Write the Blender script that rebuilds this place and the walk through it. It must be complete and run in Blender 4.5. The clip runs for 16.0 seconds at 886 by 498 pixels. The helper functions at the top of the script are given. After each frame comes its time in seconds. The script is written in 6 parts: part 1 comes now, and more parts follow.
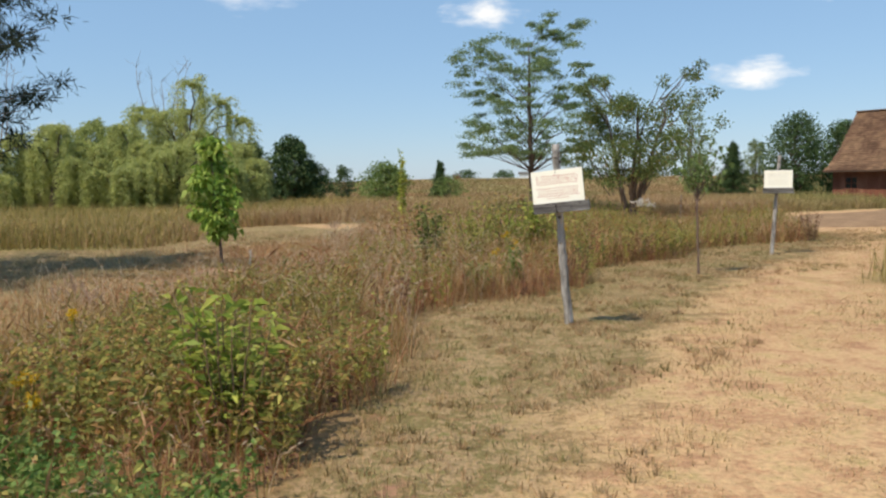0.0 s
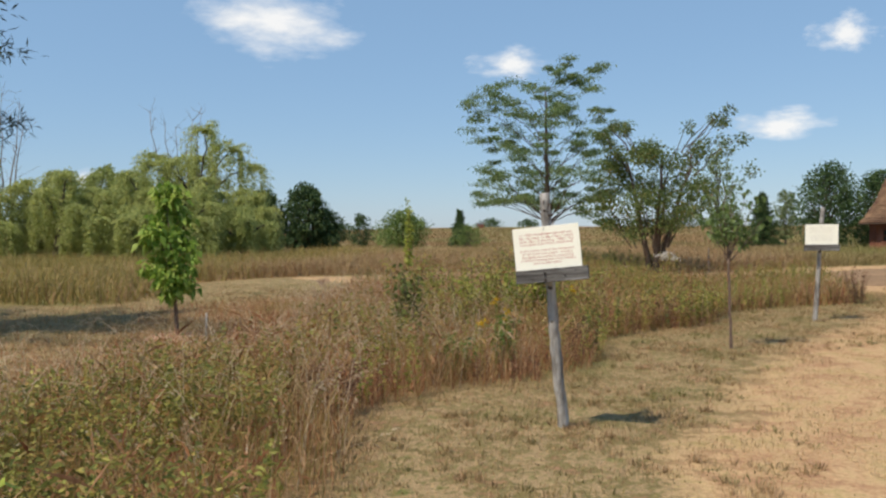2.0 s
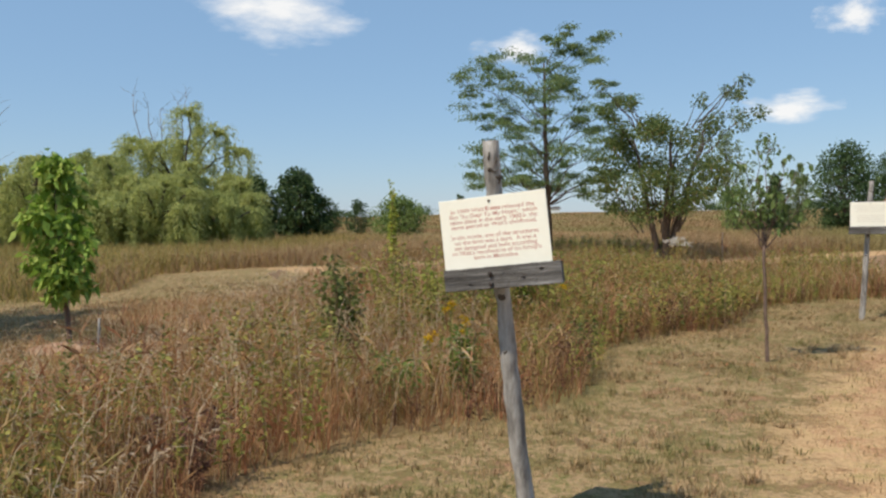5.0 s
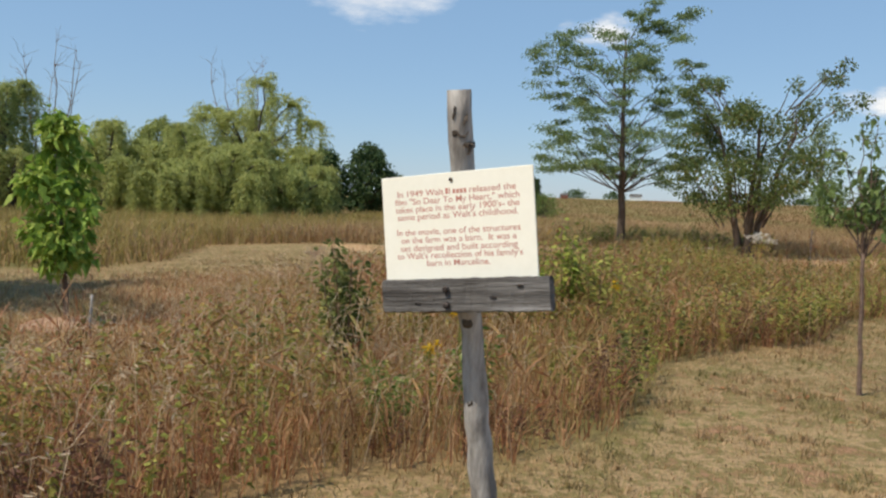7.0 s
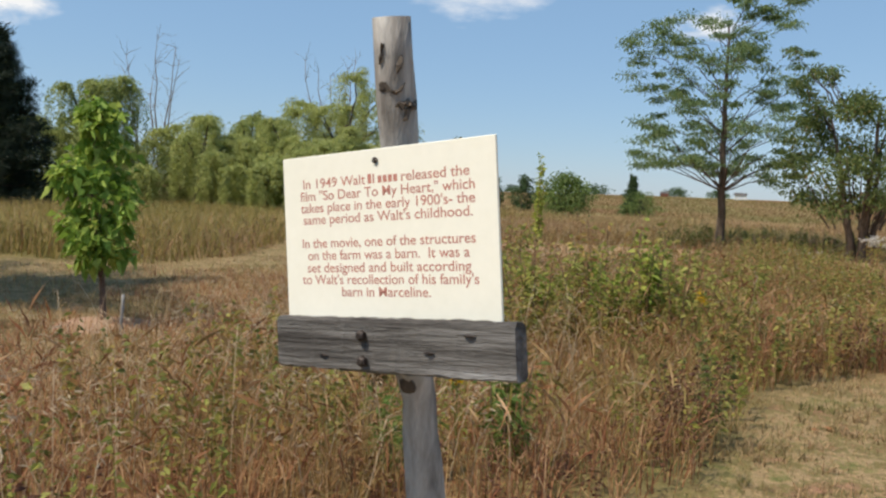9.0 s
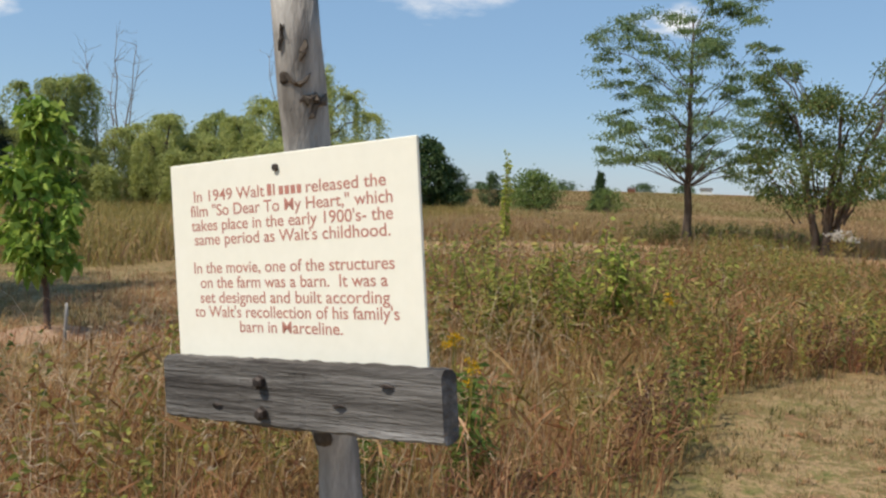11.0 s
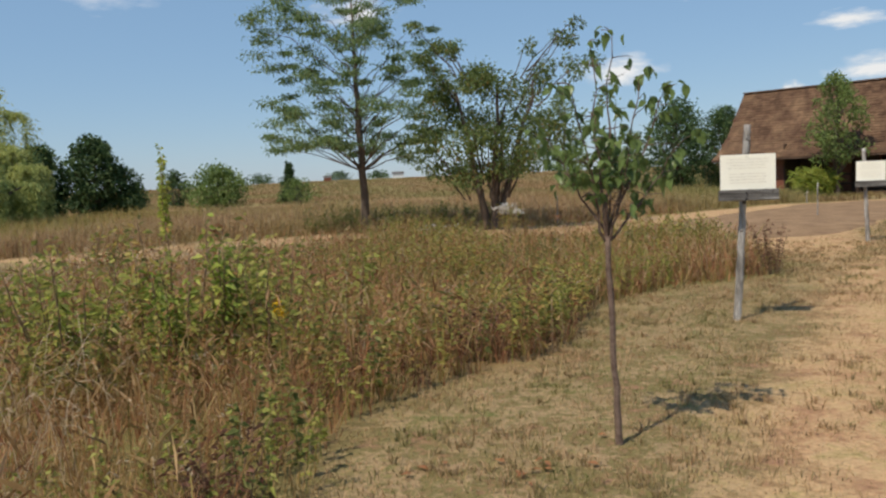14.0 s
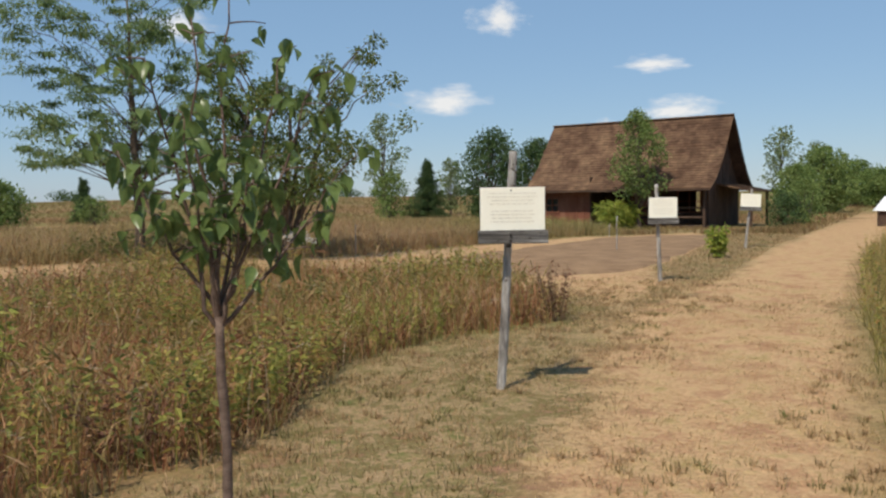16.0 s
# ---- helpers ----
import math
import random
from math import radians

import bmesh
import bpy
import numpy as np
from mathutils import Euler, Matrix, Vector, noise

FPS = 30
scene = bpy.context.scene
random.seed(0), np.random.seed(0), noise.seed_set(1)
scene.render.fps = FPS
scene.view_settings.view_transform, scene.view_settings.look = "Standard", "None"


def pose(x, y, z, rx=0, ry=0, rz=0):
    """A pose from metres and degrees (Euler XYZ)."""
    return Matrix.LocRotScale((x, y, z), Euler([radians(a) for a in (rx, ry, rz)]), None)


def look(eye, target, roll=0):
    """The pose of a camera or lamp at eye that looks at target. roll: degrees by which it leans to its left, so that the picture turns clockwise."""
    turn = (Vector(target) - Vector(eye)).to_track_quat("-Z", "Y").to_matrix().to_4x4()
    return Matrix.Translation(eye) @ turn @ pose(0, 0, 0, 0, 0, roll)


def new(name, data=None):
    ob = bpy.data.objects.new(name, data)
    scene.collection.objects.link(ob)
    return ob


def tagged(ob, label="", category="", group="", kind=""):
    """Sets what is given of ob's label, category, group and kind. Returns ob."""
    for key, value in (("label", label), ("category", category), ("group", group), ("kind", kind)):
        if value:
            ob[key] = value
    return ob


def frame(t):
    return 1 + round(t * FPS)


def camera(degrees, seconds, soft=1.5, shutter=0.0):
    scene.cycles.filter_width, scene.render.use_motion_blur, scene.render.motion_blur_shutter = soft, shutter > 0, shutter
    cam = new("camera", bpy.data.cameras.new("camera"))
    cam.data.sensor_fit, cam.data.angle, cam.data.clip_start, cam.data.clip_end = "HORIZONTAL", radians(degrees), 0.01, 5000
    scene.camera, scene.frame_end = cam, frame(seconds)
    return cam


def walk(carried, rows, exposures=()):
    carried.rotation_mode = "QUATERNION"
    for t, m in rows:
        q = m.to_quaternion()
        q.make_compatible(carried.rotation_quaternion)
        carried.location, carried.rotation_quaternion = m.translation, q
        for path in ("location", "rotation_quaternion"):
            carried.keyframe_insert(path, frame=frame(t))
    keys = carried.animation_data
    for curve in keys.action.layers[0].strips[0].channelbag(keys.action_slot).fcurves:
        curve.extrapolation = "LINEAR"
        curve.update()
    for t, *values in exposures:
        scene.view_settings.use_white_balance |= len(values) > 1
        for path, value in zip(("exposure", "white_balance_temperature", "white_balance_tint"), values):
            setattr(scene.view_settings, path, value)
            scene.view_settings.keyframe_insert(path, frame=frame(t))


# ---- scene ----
cam = camera(55.7, 16.0, soft=2.4)
PATH = [
    (0, (0.231, -0.062, 1.449), (0.174, 1.931, 1.293), -0.7),
    (0.5, (0.457, 0.415, 1.491), (0.447, 2.412, 1.386), 0.0),
    (1, (0.552, 0.878, 1.475), (0.533, 2.873, 1.333), 0.4),
    (1.5, (0.608, 1.43, 1.502), (0.581, 3.425, 1.369), -1.4),
    (2, (0.713, 1.896, 1.53), (0.597, 3.892, 1.489), -0.3),
    (2.5, (0.795, 2.402, 1.499), (0.741, 4.399, 1.416), 0.6),
    (3, (0.825, 2.859, 1.524), (0.781, 4.858, 1.47), -1.0),
    (3.5, (0.918, 3.233, 1.52), (0.832, 5.231, 1.502), 0.5),
    (6, (1.288, 5.193, 1.444), (1.129, 7.184, 1.34), -1.4),
    (6.5, (1.388, 5.499, 1.464), (1.126, 7.479, 1.356), 2.1),
    (7, (1.485, 5.725, 1.487), (1.171, 7.697, 1.367), 1.9),
    (7.5, (1.501, 6.055, 1.49), (1.168, 8.024, 1.386), 2.2),
    (8, (1.499, 6.277, 1.492), (1.052, 8.224, 1.388), 3.0),
    (8.5, (1.615, 6.517, 1.495), (1.065, 8.437, 1.388), 3.6),
    (9, (1.662, 6.732, 1.491), (1.125, 8.654, 1.355), 2.4),
    (9.5, (1.646, 6.868, 1.524), (1.18, 8.811, 1.435), 1.8),
    (10, (1.632, 6.903, 1.522), (1.189, 8.851, 1.419), 2.8),
    (12.5, (1.887, 7.207, 1.517), (1.397, 9.137, 1.331), -0.3),
    (13, (2.009, 7.264, 1.511), (1.672, 9.227, 1.323), -0.1),
    (13.5, (2.124, 8.031, 1.473), (1.927, 10.018, 1.347), -0.9),
    (14, (2.371, 8.519, 1.494), (2.594, 10.499, 1.331), -2.4),
    (14.5, (2.814, 9.219, 1.481), (3.281, 11.163, 1.428), 0.8),
    (15, (3.049, 9.453, 1.52), (3.685, 11.346, 1.411), -0.8),
    (15.5, (3.302, 9.761, 1.516), (4.003, 11.633, 1.434), -1.8),
    (16, (3.614, 10.118, 1.526), (4.24, 12.014, 1.41), -0.8),
]
walk(cam, [(t, look(eye, target, roll)) for t, eye, target, roll in PATH],
     [(0, 0.22), (1, 0.1), (3.5, 0.08), (6, 0.09), (9.5, 0.1), (13, -0.02), (14.5, -0.08), (16, -0.06)])


# ---- world, sun, exposure ----
SUN_EL, SUN_AZ = 56.0, 229.5
world = bpy.data.worlds.new("sky_world")
scene.world = world
world.use_nodes = True
wn = world.node_tree.nodes
sky = wn.new("ShaderNodeTexSky")
sky.sky_type, sky.sun_disc = "NISHITA", False
sky.sun_elevation, sky.sun_rotation = radians(SUN_EL), radians(SUN_AZ)
sky.air_density, sky.dust_density, sky.ozone_density = 1.0, 0.2, 1.6
haze = wn.new("ShaderNodeMix")
haze.data_type = "RGBA"
haze.inputs[0].default_value = 0.55
haze.inputs[7].default_value = (2.65, 4.6, 7.2, 1)
world.node_tree.links.new(sky.outputs[0], haze.inputs[6])
world.node_tree.links.new(haze.outputs[2], wn["Background"].inputs[0])
wn["Background"].inputs[1].default_value = 0.1
sun_data = bpy.data.lights.new("sun", "SUN")
sun_data.energy, sun_data.angle, sun_data.color = 4.85, radians(0.5), (1.0, 0.915, 0.785)
sun = new("sun", sun_data)
away = Vector((0.76 * math.cos(radians(SUN_EL)), 0.65 * math.cos(radians(SUN_EL)), -math.sin(radians(SUN_EL))))
sun.matrix_world = look((-30, -26, 60), Vector((-30, -26, 60)) + away)

rng = np.random.default_rng(7)


# ---- materials ----
def material(name):
    m = bpy.data.materials.new(name)
    m.use_nodes = True
    m.node_tree.nodes.clear()
    return m, m.node_tree.nodes, m.node_tree.links


def ramp(nodes, stops):
    r = nodes.new("ShaderNodeValToRGB")
    el = r.color_ramp.elements
    while len(el) < len(stops):
        el.new(0.5)
    for e, (p, c) in zip(el, stops):
        e.position, e.color = p, (*c, 1)
    return r


def noise_tex(nodes, links, scale, detail=4, rough=0.6, vec=None):
    n = nodes.new("ShaderNodeTexNoise")
    n.inputs["Scale"].default_value, n.inputs["Detail"].default_value, n.inputs["Roughness"].default_value = scale, detail, rough
    if vec is not None:
        links.new(vec, n.inputs["Vector"])
    return n


def mixrgb(nodes, links, a, b, fac, mode="MIX"):
    x = nodes.new("ShaderNodeMix")
    x.data_type, x.blend_type = "RGBA", mode
    for sock, v in ((x.inputs[0], fac), (x.inputs[6], a), (x.inputs[7], b)):
        if isinstance(v, (int, float)):
            sock.default_value = v
        elif isinstance(v, tuple):
            sock.default_value = (*v, 1)
        else:
            links.new(v, sock)
    return x.outputs[2]


def maths(nodes, links, op, a, b):
    x = nodes.new("ShaderNodeMath")
    x.operation = op
    for sock, v in zip(x.inputs, (a, b)):
        if isinstance(v, (int, float)):
            sock.default_value = v
        else:
            links.new(v, sock)
    return x.outputs[0]


def foliage(name, stops, patch=None, patch_scale=0.4, through_light=0.45, rough=0.6):
    """Leaf or blade: colour by island, patches at field scale, some light passing through."""
    m, n, l = material(name)
    geo = n.new("ShaderNodeNewGeometry")
    r = ramp(n, stops)
    l.new(geo.outputs["Random Per Island"], r.inputs[0])
    col = r.outputs[0]
    if patch:
        nz = noise_tex(n, l, patch_scale, 3, 0.6, geo.outputs["Position"])
        mask = ramp(n, [(0.48, (0, 0, 0)), (0.62, (1, 1, 1))])
        l.new(nz.outputs[0], mask.inputs[0])
        r2 = ramp(n, patch)
        l.new(geo.outputs["Random Per Island"], r2.inputs[0])
        col = mixrgb(n, l, col, r2.outputs[0], mask.outputs[0])
    fine = noise_tex(n, l, 30.0, 2, 0.6, geo.outputs["Position"])
    shade = ramp(n, [(0.3, (0.75, 0.75, 0.75)), (0.7, (1.2, 1.2, 1.2))])
    l.new(fine.outputs[0], shade.inputs[0])
    col = mixrgb(n, l, col, shade.outputs[0], 1.0, "MULTIPLY")
    b = n.new("ShaderNodeBsdfPrincipled")
    b.inputs["Roughness"].default_value = rough
    b.inputs["Specular IOR Level"].default_value = 0.25
    l.new(col, b.inputs["Base Color"])
    t = n.new("ShaderNodeBsdfTranslucent")
    l.new(col, t.inputs[0])
    mx = n.new("ShaderNodeMixShader")
    mx.inputs[0].default_value = through_light
    l.new(b.outputs[0], mx.inputs[1])
    l.new(t.outputs[0], mx.inputs[2])
    o = n.new("ShaderNodeOutputMaterial")
    l.new(mx.outputs[0], o.inputs[0])
    return m


def solid(name, stops, scale=6.0, stretch=(1, 1, 1), rough=0.8, bump=0.3, fine=60.0, metal=0.0, random_tone=0.0, detail=6, grain=0.23):
    """Rough solid: coarse tone and fine grain from noise, relief."""
    m, n, l = material(name)
    tc = n.new("ShaderNodeTexCoord")
    mp = n.new("ShaderNodeMapping")
    mp.inputs["Scale"].default_value = stretch
    l.new(tc.outputs["Object"], mp.inputs[0])
    big = noise_tex(n, l, scale, detail, 0.65, mp.outputs[0])
    r = ramp(n, stops)
    l.new(big.outputs[0], r.inputs[0])
    small = noise_tex(n, l, fine, 4, 0.7, mp.outputs[0])
    tone = ramp(n, [(0.3, (1 - grain * 1.2,) * 3), (0.7, (1 + grain * 0.8,) * 3)])
    l.new(small.outputs[0], tone.inputs[0])
    col = mixrgb(n, l, r.outputs[0], tone.outputs[0], 1.0, "MULTIPLY")
    if random_tone:
        geo = n.new("ShaderNodeNewGeometry")
        rr = ramp(n, [(0.0, (1 - random_tone,) * 3), (1.0, (1 + random_tone,) * 3)])
        l.new(geo.outputs["Random Per Island"], rr.inputs[0])
        col = mixrgb(n, l, col, rr.outputs[0], 1.0, "MULTIPLY")
    b = n.new("ShaderNodeBsdfPrincipled")
    b.inputs["Roughness"].default_value, b.inputs["Metallic"].default_value = rough, metal
    b.inputs["Specular IOR Level"].default_value = 0.5 if rough < 0.7 else 0.12
    l.new(col, b.inputs["Base Color"])
    bp = n.new("ShaderNodeBump")
    bp.inputs["Strength"].default_value, bp.inputs["Distance"].default_value = bump, 0.01
    l.new(small.outputs[0], bp.inputs["Height"])
    l.new(bp.outputs[0], b.inputs["Normal"])
    o = n.new("ShaderNodeOutputMaterial")
    l.new(b.outputs[0], o.inputs[0])
    return m


def ground_material():
    m, n, l = material("ground")
    geo = n.new("ShaderNodeNewGeometry")
    P = geo.outputs["Position"]
    dry = n.new("ShaderNodeAttribute")
    dry.attribute_name = "dry"
    bed = n.new("ShaderNodeAttribute")
    bed.attribute_name = "bed"
    n1 = noise_tex(n, l, 0.55, 5, 0.65, P)
    n2 = noise_tex(n, l, 2.3, 7, 0.78, P)
    n3 = noise_tex(n, l, 24.0, 4, 0.75, P)
    straw = ramp(n, [(0.34, (0.32, 0.175, 0.10)), (0.44, (0.39, 0.23, 0.125)), (0.52, (0.47, 0.31, 0.165)), (0.60, (0.41, 0.29, 0.14)), (0.66, (0.28, 0.215, 0.085))])
    l.new(n2.outputs[0], straw.inputs[0])
    mown = ramp(n, [(0.34, (0.31, 0.17, 0.105)), (0.42, (0.21, 0.14, 0.068)), (0.47, (0.15, 0.13, 0.048)), (0.53, (0.34, 0.23, 0.13)), (0.58, (0.22, 0.175, 0.075)), (0.64, (0.125, 0.13, 0.042))])
    l.new(n2.outputs[0], mown.inputs[0])
    field = ramp(n, [(0.38, (0.24, 0.135, 0.065)), (0.48, (0.27, 0.18, 0.085)), (0.56, (0.17, 0.16, 0.055)), (0.64, (0.23, 0.18, 0.07))])
    n0 = noise_tex(n, l, 0.06, 5, 0.6, P)
    l.new(n0.outputs[0], field.inputs[0])
    edge = maths(n, l, "ADD", dry.outputs["Fac"], maths(n, l, "MULTIPLY", maths(n, l, "SUBTRACT", n1.outputs[0], 0.5), 1.3))
    edge = maths(n, l, "ADD", edge, maths(n, l, "MULTIPLY", maths(n, l, "SUBTRACT", n2.outputs[0], 0.5), 0.9))
    sm = ramp(n, [(0.35, (0, 0, 0)), (0.65, (1, 1, 1))])
    l.new(edge, sm.inputs[0])
    col = mixrgb(n, l, mown.outputs[0], straw.outputs[0], sm.outputs[0])
    col = mixrgb(n, l, col, field.outputs[0], bed.outputs["Fac"])
    tone = ramp(n, [(0.25, (0.6, 0.57, 0.52)), (0.5, (1, 1, 1)), (0.75, (1.28, 1.25, 1.2))])
    l.new(n3.outputs[0], tone.inputs[0])
    col = mixrgb(n, l, col, tone.outputs[0], 1.0, "MULTIPLY")
    b = n.new("ShaderNodeBsdfPrincipled")
    b.inputs["Roughness"].default_value = 0.95
    b.inputs["Specular IOR Level"].default_value = 0.1
    l.new(col, b.inputs["Base Color"])
    bp = n.new("ShaderNodeBump")
    bp.inputs["Strength"].default_value, bp.inputs["Distance"].default_value = 0.7, 0.03
    l.new(maths(n, l, "ADD", n3.outputs[0], n2.outputs[0]), bp.inputs["Height"])
    l.new(bp.outputs[0], b.inputs["Normal"])
    o = n.new("ShaderNodeOutputMaterial")
    l.new(b.outputs[0], o.inputs[0])
    return m


def cloud_material():
    """A far cloud: white, thinning out to nothing at its ragged rim."""
    m, n, l = material("cloud")
    tc = n.new("ShaderNodeTexCoord")
    info = n.new("ShaderNodeObjectInfo")
    mp = n.new("ShaderNodeMapping")
    l.new(tc.outputs["Object"], mp.inputs[0])
    off = n.new("ShaderNodeCombineXYZ")
    l.new(maths(n, l, "MULTIPLY", info.outputs["Random"], 50.0), off.inputs[2])
    l.new(off.outputs[0], mp.inputs["Location"])
    nz = noise_tex(n, l, 1.5, 7, 0.58, mp.outputs[0])
    ln = n.new("ShaderNodeVectorMath")
    ln.operation = "LENGTH"
    l.new(tc.outputs["Object"], ln.inputs[0])
    dens = maths(n, l, "SUBTRACT", maths(n, l, "MULTIPLY", nz.outputs[0], 1.9), maths(n, l, "MULTIPLY", ln.outputs["Value"], 1.15))
    a = ramp(n, [(0.0, (0, 0, 0)), (0.30, (0.35, 0.35, 0.35)), (0.75, (0.92, 0.92, 0.92))])
    l.new(dens, a.inputs[0])
    c = ramp(n, [(0.1, (0.80, 0.86, 0.95)), (0.5, (1.0, 0.99, 0.97))])
    l.new(dens, c.inputs[0])
    e = n.new("ShaderNodeEmission")
    l.new(c.outputs[0], e.inputs[0])
    e.inputs[1].default_value = 0.92
    tr = n.new("ShaderNodeBsdfTransparent")
    mx = n.new("ShaderNodeMixShader")
    l.new(a.outputs[0], mx.inputs[0])
    l.new(tr.outputs[0], mx.inputs[1])
    l.new(e.outputs[0], mx.inputs[2])
    o = n.new("ShaderNodeOutputMaterial")
    l.new(mx.outputs[0], o.inputs[0])
    return m


M_GROUND = ground_material()
M_CLOUD = cloud_material()
BROWN = [(0.0, (0.22, 0.085, 0.045)), (0.3, (0.39, 0.175, 0.085)), (0.6, (0.52, 0.285, 0.145)), (0.85, (0.62, 0.41, 0.23)), (1.0, (0.29, 0.21, 0.075))]
OLIVE = [(0.0, (0.27, 0.13, 0.06)), (0.35, (0.29, 0.235, 0.075)), (0.65, (0.44, 0.315, 0.125)), (1.0, (0.54, 0.36, 0.17))]
M_MEADOW = foliage("meadow_grass", BROWN, OLIVE, 0.45)
M_FARGRASS = foliage("far_meadow_grass", [(0.0, (0.24, 0.135, 0.07)), (0.4, (0.38, 0.24, 0.125)), (0.8, (0.48, 0.34, 0.18)), (1.0, (0.28, 0.22, 0.08))],
                     [(0.0, (0.19, 0.19, 0.06)), (0.5, (0.30, 0.27, 0.09)), (1.0, (0.38, 0.31, 0.12))], 0.07)
M_FIELD = foliage("open_field_grass", [(0.0, (0.22, 0.125, 0.06)), (0.5, (0.29, 0.19, 0.09)), (1.0, (0.20, 0.165, 0.06))],
                  [(0.0, (0.13, 0.14, 0.045)), (0.5, (0.19, 0.185, 0.06)), (1.0, (0.26, 0.21, 0.08))], 0.035)
M_OLIVEGRASS = foliage("olive_meadow_grass", [(0.0, (0.20, 0.17, 0.05)), (0.5, (0.31, 0.25, 0.078)), (0.85, (0.41, 0.325, 0.115)), (1.0, (0.40, 0.235, 0.11))], None)
M_STALK = foliage("pale_seed_stalk", [(0.0, (0.55, 0.42, 0.27)), (0.5, (0.66, 0.53, 0.37)), (1.0, (0.44, 0.29, 0.16))], None)
M_PLUME = foliage("purple_grey_plume", [(0.0, (0.48, 0.33, 0.23)), (0.5, (0.60, 0.44, 0.32)), (1.0, (0.38, 0.23, 0.14))], None)
M_STRAW = foliage("cut_straw", [(0.0, (0.38, 0.235, 0.11)), (0.5, (0.50, 0.345, 0.18)), (1.0, (0.34, 0.25, 0.10))], None, through_light=0.2)
M_LAWN = foliage("short_grass", [(0.0, (0.21, 0.145, 0.06)), (0.4, (0.37, 0.23, 0.12)), (0.75, (0.52, 0.35, 0.20)), (1.0, (0.22, 0.17, 0.06))],
                 [(0.0, (0.12, 0.135, 0.038)), (0.5, (0.21, 0.19, 0.062)), (1.0, (0.40, 0.29, 0.145))], 1.3, through_light=0.25)
M_WEED = foliage("weed_leaf", [(0.0, (0.15, 0.17, 0.045)), (0.3, (0.27, 0.27, 0.07)), (0.62, (0.44, 0.40, 0.10)), (0.85, (0.42, 0.24, 0.09)), (1.0, (0.30, 0.14, 0.065))], None)
M_WEED_DARK = foliage("dark_weed_leaf", [(0.0, (0.09, 0.115, 0.03)), (0.6, (0.16, 0.185, 0.05)), (1.0, (0.25, 0.25, 0.08))], None)
M_CLOVER = foliage("low_green_leaf", [(0.0, (0.10, 0.18, 0.04)), (0.6, (0.19, 0.28, 0.065)), (1.0, (0.32, 0.35, 0.10))], None)
M_LIME = foliage("yellow_green_leaf", [(0.0, (0.16, 0.22, 0.035)), (0.5, (0.30, 0.36, 0.06)), (1.0, (0.48, 0.48, 0.10))], None, through_light=0.4)
M_YELLOW = foliage("goldenrod_flower", [(0.0, (0.55, 0.30, 0.01)), (1.0, (0.75, 0.5, 0.02))], None)
M_WHITEFLOWER = foliage("white_flower", [(0.0, (0.55, 0.52, 0.46)), (1.0, (0.75, 0.73, 0.68))], None)
M_RUST = foliage("rust_leaf", [(0.0, (0.30, 0.11, 0.05)), (1.0, (0.45, 0.22, 0.10))], None)
M_DEAD = foliage("dead_weed_leaf", [(0.0, (0.11, 0.05, 0.035)), (1.0, (0.26, 0.13, 0.08))], None)
M_WEED_LIGHT = foliage("yellowish_weed_leaf", [(0.0, (0.20, 0.22, 0.05)), (0.5, (0.34, 0.35, 0.08)), (1.0, (0.48, 0.44, 0.12))], None)
M_LOCUST = foliage("locust_leaf", [(0.0, (0.11, 0.18, 0.07)), (0.5, (0.18, 0.255, 0.10)), (1.0, (0.28, 0.34, 0.14))], None)
M_APPLE = foliage("apple_leaf", [(0.0, (0.08, 0.115, 0.035)), (0.5, (0.14, 0.19, 0.06)), (0.93, (0.23, 0.26, 0.08)), (1.0, (0.30, 0.19, 0.07))], None)
M_PEAR = foliage("pear_leaf", [(0.0, (0.06, 0.105, 0.032)), (0.5, (0.12, 0.18, 0.055)), (0.85, (0.25, 0.31, 0.105)), (0.96, (0.22, 0.16, 0.05)), (1.0, (0.10, 0.02, 0.02))], None, rough=0.28)
M_MAPLE = foliage("maple_leaf", [(0.0, (0.15, 0.25, 0.035)), (0.5, (0.25, 0.37, 0.06)), (1.0, (0.42, 0.50, 0.11))], None, through_light=0.4)
M_WILLOW = foliage("willow_leaf", [(0.0, (0.29, 0.33, 0.11)), (0.5, (0.43, 0.46, 0.15)), (1.0, (0.56, 0.56, 0.22))], None, through_light=0.55)
# the willow leaf again, darker: shade put into the leaf colour
M_WILLOW_SHADED = foliage("shaded_willow_leaf", [(0.0, (0.23, 0.28, 0.095)), (0.5, (0.35, 0.39, 0.13)), (1.0, (0.46, 0.48, 0.17))], None, through_light=0.5)
M_DARKLEAF = foliage("dark_tree_leaf", [(0.0, (0.035, 0.07, 0.024)), (0.5, (0.06, 0.105, 0.035)), (1.0, (0.105, 0.15, 0.05))], None, through_light=0.2)
M_MIDLEAF = foliage("green_tree_leaf", [(0.0, (0.12, 0.175, 0.05)), (0.5, (0.18, 0.25, 0.07)), (1.0, (0.28, 0.34, 0.11))], None)
M_PALELEAF = foliage("pale_tree_leaf", [(0.0, (0.14, 0.19, 0.08)), (0.5, (0.20, 0.25, 0.10)), (1.0, (0.28, 0.32, 0.15))], None)
M_NEEDLE = foliage("pine_needle", [(0.0, (0.012, 0.022, 0.012)), (0.6, (0.025, 0.04, 0.02)), (1.0, (0.045, 0.06, 0.03))], None, through_light=0.1)
M_BARK = solid("grey_brown_bark", [(0.3, (0.06, 0.045, 0.035)), (0.7, (0.17, 0.13, 0.10))], 9, (1, 1, 0.25), 0.9, 0.8, 40)
